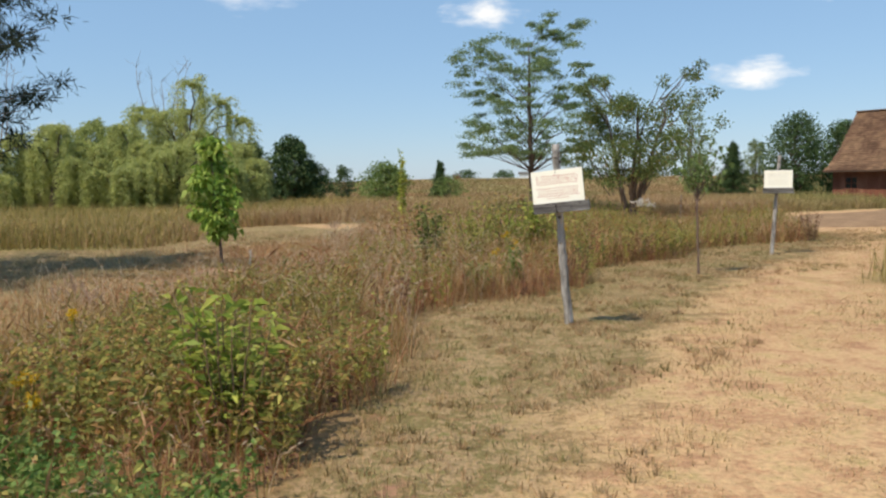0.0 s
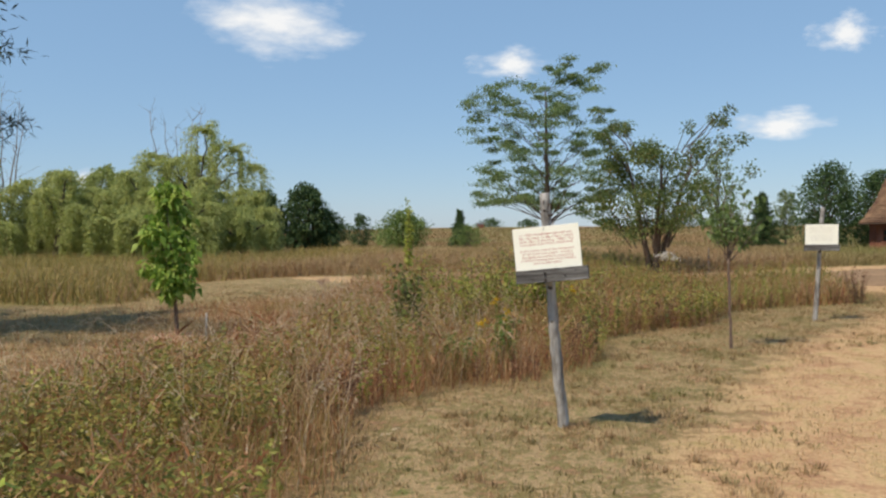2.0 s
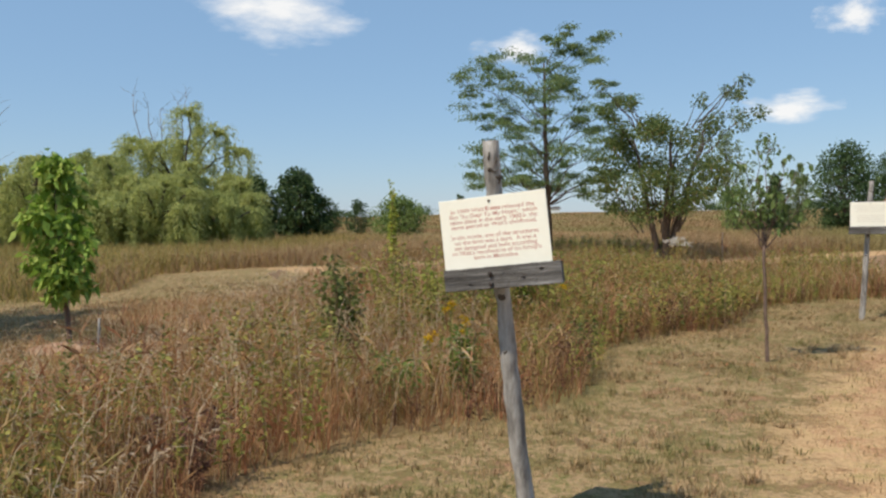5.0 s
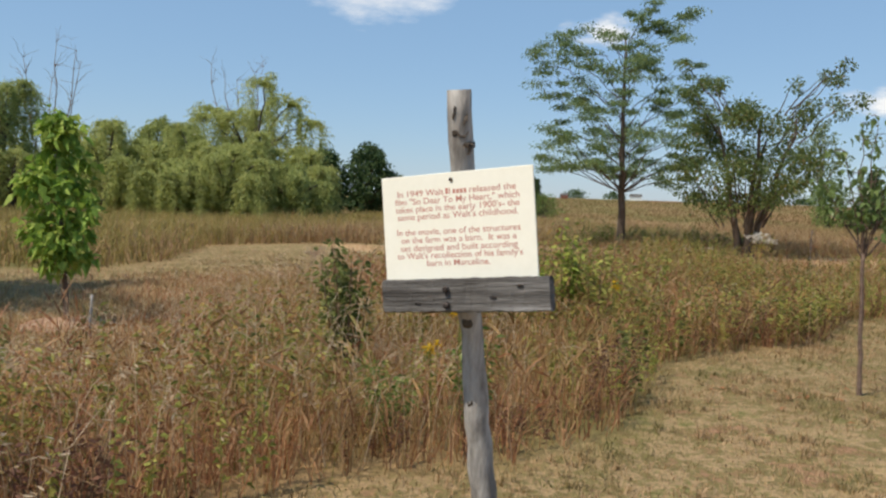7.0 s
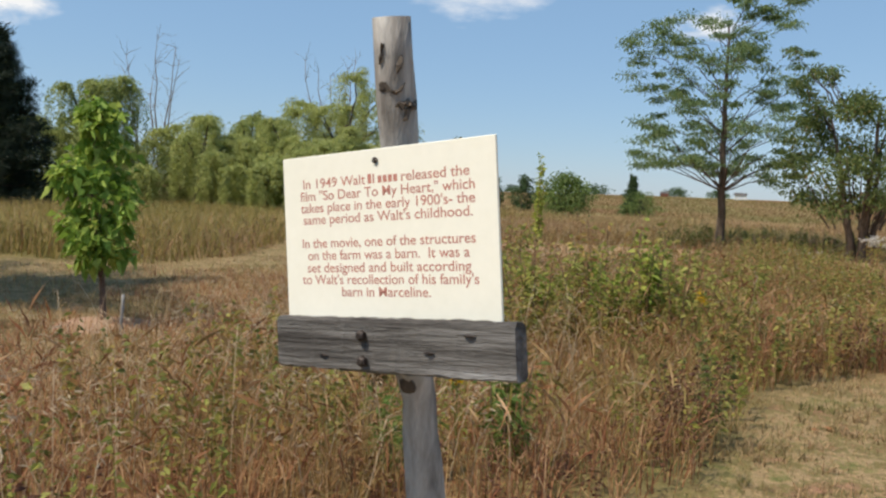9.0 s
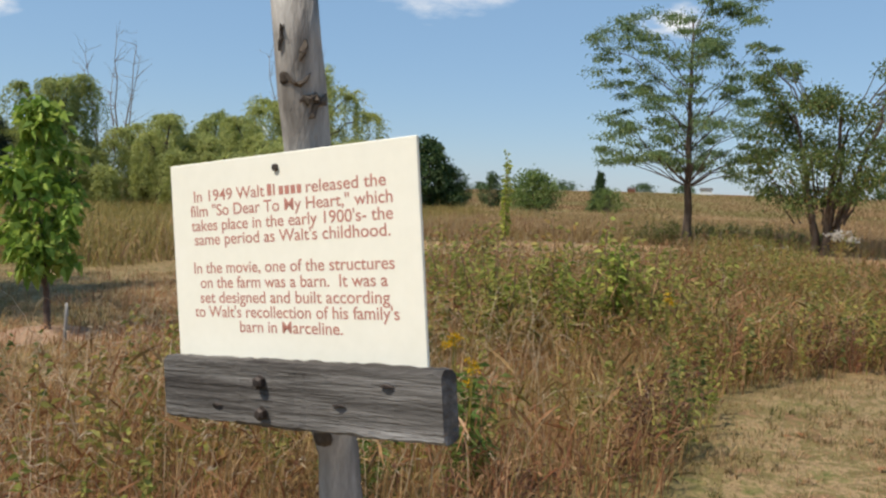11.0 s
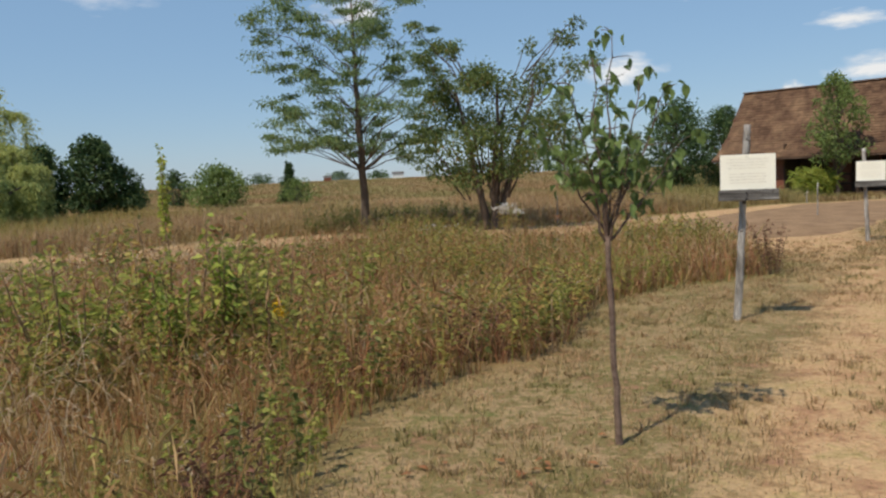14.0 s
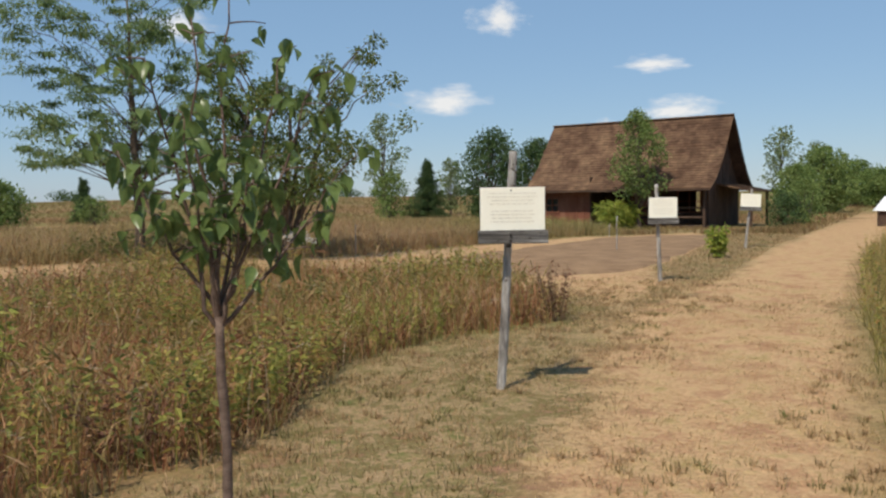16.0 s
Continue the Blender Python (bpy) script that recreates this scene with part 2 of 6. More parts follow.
M_PEARBARK = solid("smooth_young_bark", [(0.3, (0.085, 0.055, 0.042)), (0.7, (0.22, 0.155, 0.12))], 14, (1, 1, 2.0), 0.75, 0.5, 70)
M_STEM = solid("dry_stem", [(0.3, (0.14, 0.09, 0.05)), (0.7, (0.28, 0.19, 0.11))], 20, (1, 1, 0.3), 0.85, 0.3, 80)
M_POST = solid("weathered_grey_post", [(0.30, (0.09, 0.078, 0.068)), (0.42, (0.22, 0.20, 0.18)), (0.54, (0.38, 0.355, 0.325)), (0.72, (0.50, 0.475, 0.44))], 11, (1, 1, 0.22), 0.85, 0.7, 55)
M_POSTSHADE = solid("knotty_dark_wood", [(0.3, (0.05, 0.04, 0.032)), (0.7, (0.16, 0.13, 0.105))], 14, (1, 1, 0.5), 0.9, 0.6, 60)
M_PLANK = solid("weathered_grey_plank", [(0.30, (0.03, 0.026, 0.024)), (0.44, (0.085, 0.078, 0.072)), (0.58, (0.17, 0.16, 0.15)), (0.72, (0.36, 0.35, 0.34))], 16, (0.10, 1, 1.5), 0.85, 0.9, 45)
M_PANEL = solid("cream_sign_panel", [(0.3, (0.83, 0.80, 0.68)), (0.7, (0.86, 0.83, 0.72))], 5, (1, 1, 1), 0.95, 0.0, 40, grain=0.015)
M_LETTER = solid("red_brown_lettering", [(0.3, (0.46, 0.19, 0.145)), (0.7, (0.53, 0.23, 0.175))], 30, (1, 1, 1), 0.6, 0.0, 90, grain=0.08)
M_FADED = solid("faded_lettering", [(0.3, (0.75, 0.705, 0.595)), (0.7, (0.78, 0.735, 0.625))], 30, (1, 1, 1), 0.6, 0.02, 90)
M_BOLT = solid("rusted_bolt", [(0.3, (0.035, 0.028, 0.025)), (0.7, (0.09, 0.07, 0.06))], 60, (1, 1, 1), 0.6, 0.3, 120, metal=0.6)
M_ROOF = solid("brown_wood_shingle", [(0.36, (0.075, 0.042, 0.026)), (0.5, (0.12, 0.07, 0.043)), (0.64, (0.17, 0.105, 0.062))], 0.9, (1, 1, 1), 0.9, 0.6, 20, random_tone=0.2)
M_BOARD = solid("red_brown_boards", [(0.3, (0.11, 0.048, 0.032)), (0.5, (0.19, 0.075, 0.048)), (0.7, (0.25, 0.12, 0.08))], 1.4, (1, 1, 0.5), 0.85, 0.5, 25, random_tone=0.25)
# darker copy of the red-brown boards; gable and porch shade put into it
M_DARKBOARD = solid("dark_and_shaded_boards", [(0.3, (0.045, 0.03, 0.024)), (0.7, (0.11, 0.07, 0.05))], 1.4, (1, 1, 0.4), 0.9, 0.5, 25, random_tone=0.3)
M_ROAD = solid("worn_gravel_asphalt", [(0.34, (0.19, 0.115, 0.065)), (0.5, (0.245, 0.155, 0.088)), (0.66, (0.31, 0.20, 0.115))], 1.4, (1, 1, 1), 0.95, 0.5, 30)
M_EARTH = solid("bare_reddish_earth", [(0.3, (0.30, 0.18, 0.11)), (0.7, (0.46, 0.32, 0.22))], 3, (1, 1, 1), 0.95, 0.6, 25)
M_WHITE = solid("white_paint", [(0.3, (0.68, 0.69, 0.70)), (0.7, (0.78, 0.79, 0.80))], 3, (1, 1, 1), 0.6, 0.1, 30)
M_GLASS = solid("dark_window_glass", [(0.3, (0.02, 0.022, 0.025)), (0.7, (0.04, 0.042, 0.045))], 3, (1, 1, 1), 0.12, 0.0, 30)


# ---- mesh building ----
class Soup:
    """Gathers vertices and faces, then makes one mesh."""

    def __init__(self):
        self.v, self.q, self.t, self.n = [], [], [], 0

    def add(self, v, quads=None, tris=None):
        v = np.asarray(v, float).reshape(-1, 3)
        if quads is not None and len(quads):
            self.q.append(np.asarray(quads, np.int64).reshape(-1, 4) + self.n)
        if tris is not None and len(tris):
            self.t.append(np.asarray(tris, np.int64).reshape(-1, 3) + self.n)
        self.v.append(v)
        self.n += len(v)
        return self

    def mesh(self, name, mat, smooth=False):
        me = bpy.data.meshes.new(name)
        v = np.concatenate(self.v) if self.v else np.zeros((0, 3))
        q = np.concatenate(self.q) if self.q else np.zeros((0, 4), np.int64)
        t = np.concatenate(self.t) if self.t else np.zeros((0, 3), np.int64)
        loops = np.concatenate([q.ravel(), t.ravel()])
        starts = np.concatenate([np.arange(len(q)) * 4, len(q) * 4 + np.arange(len(t)) * 3])
        me.vertices.add(len(v))
        me.vertices.foreach_set("co", v.ravel())
        me.loops.add(len(loops))
        me.loops.foreach_set("vertex_index", loops)
        me.polygons.add(len(starts))
        me.polygons.foreach_set("loop_start", starts)
        me.polygons.foreach_set("use_smooth", np.full(len(starts), bool(smooth)))
        me.update(calc_edges=True)
        me.materials.append(mat)
        return me


def root(name, x, y, z=0.0, rz=0.0):
    e = new(name)
    e.empty_display_size = 0.2
    e.matrix_world = Matrix.Translation((x, y, z)) @ Matrix.Rotation(rz, 4, "Z")
    return e


def part(name, soup, mat, parent=None, label="", smooth=False):
    """Links a soup as one mesh object under a thing or a part."""
    ob = new(name, soup.mesh(name, mat, smooth))
    if parent is not None:
        ob.parent = parent
    if label:
        ob["label"] = label
    return ob


def box(s, x0, x1, y0, y1, z0, z1, jit=0.0, bev=0.0):
    """A box with chamfered upright edges and top."""
    b = bev
    if b <= 0:
        v = np.array([(x, y, z) for z in (z0, z1) for x, y in ((x0, y0), (x1, y0), (x1, y1), (x0, y1))], float)
        if jit:
            v += rng.normal(0, jit, v.shape)
        s.add(v, [(0, 3, 2, 1), (4, 5, 6, 7), (0, 1, 5, 4), (1, 2, 6, 5), (2, 3, 7, 6), (3, 0, 4, 7)])
        return s
    ring = [(x0 + b, y0), (x1 - b, y0), (x1, y0 + b), (x1, y1 - b), (x1 - b, y1), (x0 + b, y1), (x0, y1 - b), (x0, y0 + b)]
    cx, cy = (x0 + x1) / 2, (y0 + y1) / 2
    kx, ky = 1 - 2 * b / max(x1 - x0, 1e-6), 1 - 2 * b / max(y1 - y0, 1e-6)
    small = [(cx + (x - cx) * kx, cy + (y - cy) * ky) for x, y in ring]
    v = [(x, y, z0) for x, y in small] + [(x, y, z0 + b) for x, y in ring] + [(x, y, z1 - b) for x, y in ring] + [(x, y, z1) for x, y in small]
    v = np.array(v)
    if jit:
        v += rng.normal(0, jit, v.shape)
    q = []
    for k in range(3):
        for i in range(8):
            j = (i + 1) % 8
            q.append((k * 8 + i, k * 8 + j, k * 8 + 8 + j, k * 8 + 8 + i))
    q += [(3, 2, 1, 0), (5, 4, 3, 0), (6, 5, 0, 7), (24, 25, 26, 27), (24, 27, 28, 29), (24, 29, 30, 31)]
    s.add(v, q)
    return s


def tube(s, pts, radii, n=8, rough=0.0, cap=True):
    """A tapered tube along a line of points."""
    pts = np.asarray(pts, float)
    m = len(pts)
    radii = np.broadcast_to(np.asarray(radii, float), (m,))
    d = np.gradient(pts, axis=0)
    d /= np.linalg.norm(d, axis=1)[:, None] + 1e-9
    ref = np.array([1.0, 0, 0]) if abs(d[0, 0]) < 0.8 else np.array([0, 1.0, 0])
    a = np.cross(d, ref)
    a /= np.linalg.norm(a, axis=1)[:, None] + 1e-9
    b = np.cross(d, a)
    th = np.arange(n) * 2 * np.pi / n
    r = radii[:, None] * (1 + (rng.normal(0, rough, (m, n)) if rough else 0))
    v = pts[:, None, :] + r[..., None] * (np.cos(th)[None, :, None] * a[:, None, :] + np.sin(th)[None, :, None] * b[:, None, :])
    i = np.arange(m - 1)[:, None] * n
    j = np.arange(n)[None, :]
    k = (j + 1) % n
    q = np.stack([i + j, i + k, i + n + k, i + n + j], -1).reshape(-1, 4)
    tr = []
    v = v.reshape(-1, 3)
    if cap:
        v = np.concatenate([v, pts[-1:]])
        top = (m - 1) * n
        tr = [(top + x, top + (x + 1) % n, m * n) for x in range(n)]
    s.add(v, q, tr)
    return s


def blades(s, p, h, w, lean, az=None, curl=1.6):
    """Grass blades: three tapering pieces each, bent over to the side az."""
    n = len(p)
    if n == 0:
        return s
    az = rng.uniform(0, 2 * np.pi, n) if az is None else az
    out = np.stack([np.cos(az), np.sin(az), np.zeros(n)], 1)
    face = az + np.pi / 2 + rng.normal(0, 0.5, n)
    side = np.stack([np.cos(face), np.sin(face), np.zeros(n)], 1) * (np.broadcast_to(w, (n,)) / 2)[:, None]
    h, lean = np.broadcast_to(h, (n,)), np.broadcast_to(lean, (n,))
    up = np.array([0, 0, 1.0])
    m = p + out * (lean * h * 0.3)[:, None] + up * (h * 0.55)[:, None]
    t = p + out * (lean * h * curl * 0.62)[:, None] + up * (h * np.clip(1 - 0.35 * lean, 0.25, 1))[:, None]
    v = np.stack([p - side, p + side, m + side * 0.75, m - side * 0.75, t], 1).reshape(-1, 3)
    i = np.arange(n) * 5
    s.add(v, np.stack([i, i + 1, i + 2, i + 3], 1), np.stack([i + 3, i + 2, i + 4], 1))
    return s


def leaves(s, p, d, length, width, droop=0.0):
    """Pointed leaves folded along the rib, growing from p along d."""
    n = len(p)
    if n == 0:
        return s
    d = d / (np.linalg.norm(d, axis=1)[:, None] + 1e-9)
    r = rng.normal(0, 1, (n, 3))
    sd = np.cross(d, r)
    sd /= np.linalg.norm(sd, axis=1)[:, None] + 1e-9
    nm = np.cross(sd, d)
    L, W = np.broadcast_to(length, (n,))[:, None], np.broadcast_to(width, (n,))[:, None]
    mid = p + d * L * 0.45 + nm * L * 0.04
    tip = p + d * L - np.array([0, 0, 1.0]) * L * droop
    v = np.stack([p, mid + sd * W / 2 + nm * W * 0.12, tip, mid - sd * W / 2 + nm * W * 0.12], 1).reshape(-1, 3)
    i = np.arange(n) * 4
    s.add(v, None, np.concatenate([np.stack([i, i + 1, i + 2], 1), np.stack([i, i + 2, i + 3], 1)]))
    return s


def inside(poly, x, y):
    poly = np.asarray(poly, float)
    res = np.zeros(len(x), bool)
    j = len(poly) - 1
    for i in range(len(poly)):
        xi, yi, xj, yj = *poly[i], *poly[j]
        if yi != yj:
            res ^= ((yi > y) != (yj > y)) & (x < (xj - xi) * (y - yi) / (yj - yi) + xi)
        j = i
    return res


def edge_distance(poly, x, y, closed=True):
    poly = np.asarray(poly, float)
    best = np.full(len(x), 1e9)
    for i in range(len(poly) if closed else len(poly) - 1):
        a, b = poly[i], poly[(i + 1) % len(poly)]
        d = b - a
        k = np.clip(((x - a[0]) * d[0] + (y - a[1]) * d[1]) / (d @ d), 0, 1)
        best = np.minimum(best, np.hypot(x - a[0] - k * d[0], y - a[1] - k * d[1]))
    return best


def ripple(x, y, f, seed):
    """Smooth wavy number, about -1 to 1, over the plan."""
    r = np.random.default_rng(seed)
    out = np.zeros_like(x, float)
    for k in range(6):
        a, g = r.uniform(0, 2 * np.pi), f * r.uniform(0.6, 1.9)
        out += np.sin(g * (x * np.cos(a) + y * np.sin(a)) + r.uniform(0, 6.28))
    return out / 3.2


def smooth01(v, a, b):
    k = np.clip((v - a) / (b - a), 0, 1)
    return k * k * (3 - 2 * k)


def gz(x, y):
    """Height of the ground."""
    x, y = np.asarray(x, float), np.asarray(y, float)
    d = np.hypot(x, y)
    return smooth01(d, 48, 300) * 3.1 * (1 - 0.25 * smooth01(-x, 0, 60)) + 0.012 * ripple(x, y, 2.0, 3) + 0.02 * ripple(x, y, 0.5, 4) * smooth01(d, 4, 12)


# ---- plan ----
BED = [(-0.9, 1.2), (-0.68, 3.75), (-0.5, 5.2), (-0.26, 6.7), (-0.32, 7.7), (-0.52, 8.9), (-0.1, 9.42), (0.45, 10.02), (1.1, 10.32), (1.5, 10.72), (1.87, 11.3), (2.06, 12.6), (2.32, 13.6),
       (2.76, 14.3), (3.8, 15.1), (4.6, 16.5), (5.4, 18.1), (6.4, 18.7), (7.4, 19.05), (8.0, 19.1), (8.7, 20.3), (9.3, 23.0), (8.6, 25.0), (6.2, 27.4),
       (3.7, 28.2), (0.8, 26.6), (-2.2, 24.5), (-3.1, 21.0), (-2.6, 16.6), (-2.1, 13.2), (-2.5, 10.4), (-3.3, 8.0), (-5.2, 5.6), (-7.5, 3.5), (-7.5, 0.5)]
FAR_BED = [(-40, 13), (-16, 16.3), (-10.8, 18.6), (-7.3, 19.8), (-6.9, 22.0), (-8.4, 27.2), (-6.2, 30.0), (-1.0, 33.7), (2.8, 34.2), (5.5, 33.6), (8.0, 33.4), (12.2, 35.7),
           (17.9, 39.2), (22.0, 41.0), (23.0, 45.0), (20, 60), (10, 75), (-25, 75), (-60, 60), (-60, 20)]
RIGHT_BED = [(5.6, 11.6), (6.6, 12.9), (8.3, 14.6), (11.7, 18.3), (15.6, 22.2), (20.3, 26.7), (30, 35.0), (33, 34), (24, 22), (12, 10)]
TRAIL = [(-1.6, -6), (0.0, 1.5), (0.41, 3.7), (0.98, 5.1), (2.1, 7.8), (3.3, 10.7), (5.3, 14.0), (6.5, 15.6), (9.2, 19.6), (13.1, 22.9), (20.5, 30.4), (31, 40), (60, 66),
         (66, 62), (33, 36.5), (20.3, 26.7), (11.7, 18.3), (8.3, 14.6), (6.6, 12.9), (5.6, 9.6), (5.0, 4), (4, -6)]
STRIP = [(-6.2, 29.5), (-2.5, 26), (0.8, 26.9), (3.7, 28.6), (6.2, 27.8), (8.6, 25.3), (9.8, 22), (9.2, 19.8), (12.0, 23.0), (13.4, 25.6), (19.2, 31.9), (24, 37.5), (25, 41), (17.9, 38.9), (12.2, 35.4),
         (8.0, 33.1), (2.8, 33.9), (-1.0, 33.4)]
ROAD = [(8.9, 28.6), (9.4, 26.2), (10.6, 25.0), (12.2, 25.2), (13.6, 26.0), (16.2, 28.8), (19.4, 32.2), (23.0, 36.4), (24.2, 38.6), (22.6, 39.4), (20.4, 38.9), (17.6, 37.0), (13.6, 33.2), (10.2, 30.6)]


# ---- ground ----
def axis(lo, hi, step, reach, k=26):
    f = np.geomspace(step * 2, reach, k)
    return np.concatenate([lo - f[::-1], np.arange(lo, hi + step / 2, step), hi + f])


xs, ys = axis(-14, 28, 0.2, 3000), axis(-6, 44, 0.2, 3000)
X, Y = np.meshgrid(xs, ys)
gx, gy = X.ravel(), Y.ravel()
nx, ny = len(xs), len(ys)
I = (np.arange(ny - 1)[:, None] * nx + np.arange(nx - 1)[None, :])
gs = Soup().add(np.stack([gx, gy, gz(gx, gy)], 1), np.stack([I, I + 1, I + nx + 1, I + nx], -1).reshape(-1, 4))
ground = part("ground", gs, M_GROUND, smooth=True)
tagged(ground, "dry late-summer ground of straw, soil and mown grass", "ground", kind="structure")


def signed(poly, x, y):
    d = edge_distance(poly, x, y)
    return np.where(inside(poly, x, y), d, -d)


dry_v = np.clip(0.5 + np.maximum(signed(TRAIL, gx, gy), signed(STRIP, gx, gy)) * 0.55, 0, 1)
bed_v = np.clip(0.5 + np.maximum(np.maximum(signed(BED, gx, gy), signed(FAR_BED, gx, gy)), signed(RIGHT_BED, gx, gy)) * 1.8, 0, 1)
bed_v = np.maximum(bed_v, smooth01(np.hypot(gx, gy), 46, 60) * (1 - np.clip(dry_v * 1.6, 0, 1)))
for attr, val in (("dry", dry_v), ("bed", bed_v)):
    a = ground.data.attributes.new(attr, "FLOAT", "POINT")
    a.data.foreach_set("value", val.astype(np.float32))

rp = []
for i in range(len(ROAD)):
    a, b = np.array(ROAD[i]), np.array(ROAD[(i + 1) % len(ROAD)])
    for k in np.arange(0, 1, 0.08):
        rp.append(a + (b - a) * k)
rp = np.array(rp)
rp += np.stack([ripple(rp[:, 0], rp[:, 1], 3.0, 11), ripple(rp[:, 0], rp[:, 1], 3.3, 12)], 1) * 0.10
rc = rp.mean(0)
rs = Soup()
rings = [rc + (rp - rc) * k for k in (1.0, 0.97, 0.6, 0.25)]
rz = [-0.02, 0.028, 0.05, 0.055]
rv = np.concatenate([np.column_stack([r, gz(r[:, 0], r[:, 1]) + z]) for r, z in zip(rings, rz)])
m_ = len(rp)
rq = [(k * m_ + i, k * m_ + (i + 1) % m_, (k + 1) * m_ + (i + 1) % m_, (k + 1) * m_ + i) for k in range(3) for i in range(m_)]
rv = np.concatenate([rv, [[rc[0], rc[1], float(gz(rc[0], rc[1])) + 0.055]]])
rs.add(rv, rq, [(3 * m_ + i, 3 * m_ + (i + 1) % m_, 4 * m_) for i in range(m_)])
tagged(part("road", rs, M_ROAD, smooth=True), "worn brown-grey gravel drive with ragged edges", "road", kind="structure")


# ---- trees ----
def limb_line(a, b, sag=0.1, n=7, wob=0.04):
    a, b = np.asarray(a, float), np.asarray(b, float)
    k = np.linspace(0, 1, n)[:, None]
    p = a + (b - a) * k
    L = np.linalg.norm(b - a)
    p[:, 2] += np.sin(k[:, 0] * np.pi) * sag * L
    p[1:-1] += rng.normal(0, wob * L / n * 2, (n - 2, 3))
    return p


def branch(e, line, radii, mat=None):
    part("branch", tube(Soup(), line, radii, 5), mat or M_BARK, e, smooth=True)


def clump_leaves(s, c, rad, n, length, width, droop=0.2, shell=0.55):
    """Leaves in an uneven clump."""
    u = rng.normal(0, 1, (n, 3))
    u /= np.linalg.norm(u, axis=1)[:, None]
    r = shell + (1 - shell) * rng.random(n) ** 0.7
    r *= 1 + 0.28 * np.sin(5 * u[:, 0] + c[0] * 9) * np.sin(4 * u[:, 1] + c[1] * 7) + rng.normal(0, 0.10, n)
    p = np.asarray(c) + u * r[:, None] * np.asarray(rad)
    d = u * 0.7 + rng.normal(0, 0.7, (n, 3))
    leaves(s, p, d, length * rng.uniform(0.7, 1.3, n), width * rng.uniform(0.7, 1.3, n), droop)


def broadleaf(name, label, x, y, h, w, bottom, clumps, per, leaf, mat, seed, trunk_r=0.1, top_heavy=0.5, flat=0.6, spread=0.3, stems=1, cat="tree", depth=1.0, z=None, limbs=True, peak=1.0):
    """A tree or bush: tapered stems, limbs, and a crown of leaf clumps with gaps."""
    global rng
    keep, rng = rng, np.random.default_rng(seed)
    z0 = float(gz(x, y)) if z is None else z
    e = root(name, x, y, z0)
    tr, cr = Soup(), Soup()
    for k in range(stems):
        a = rng.uniform(0, 6.28)
        off = 0.0 if stems == 1 else trunk_r * 2.2
        lean = 0.03 * h if stems == 1 else 0.16 * w
        foot = np.array([math.cos(a) * off, math.sin(a) * off, -0.05])
        head = np.array([math.cos(a) * lean, math.sin(a) * lean, h * (0.82 if stems == 1 else 0.7)])
        line = limb_line(foot, head, 0, 9, 0.03)
        tube(tr, line, trunk_r * np.linspace(1, 0.18, 9) * (1 + 0.5 * np.exp(-np.arange(9) * 1.6)), 8, 0.06)
    for k in range(clumps):
        f = (k + rng.random()) / clumps
        zz = bottom + (h * 0.93 - bottom) * f
        prof = max(0.12, math.sin(math.pi * (0.12 + 0.80 * f ** (1.0 if top_heavy == 0.5 else (1.4 if top_heavy > 0.5 else 0.7)))) ** peak)
        a = k * 2.39996 + rng.normal(0, 0.5)
        rr = w / 2 * prof * math.sqrt(rng.uniform(0.08, 1.0)) * 0.82
        c = np.array([math.cos(a) * rr, math.sin(a) * rr * depth, zz])
        cw = w * spread * rng.uniform(0.6, 1.15) * (0.55 + 0.45 * prof)
        clump_leaves(cr, c, (cw, cw * depth, cw * flat), per, leaf, leaf * 0.5)
        if limbs:
            start = np.array([0, 0, max(bottom * 0.6, zz - rr * 0.9 - 0.1 * h)])
            branch(e, limb_line(start, c, 0.06, 6, 0.06), trunk_r * np.linspace(0.42, 0.08, 6))
    part("trunk", tr, M_BARK, e, smooth=True)
    part("crown", cr, mat, e)
    rng = keep
    return tagged(e, label, cat)


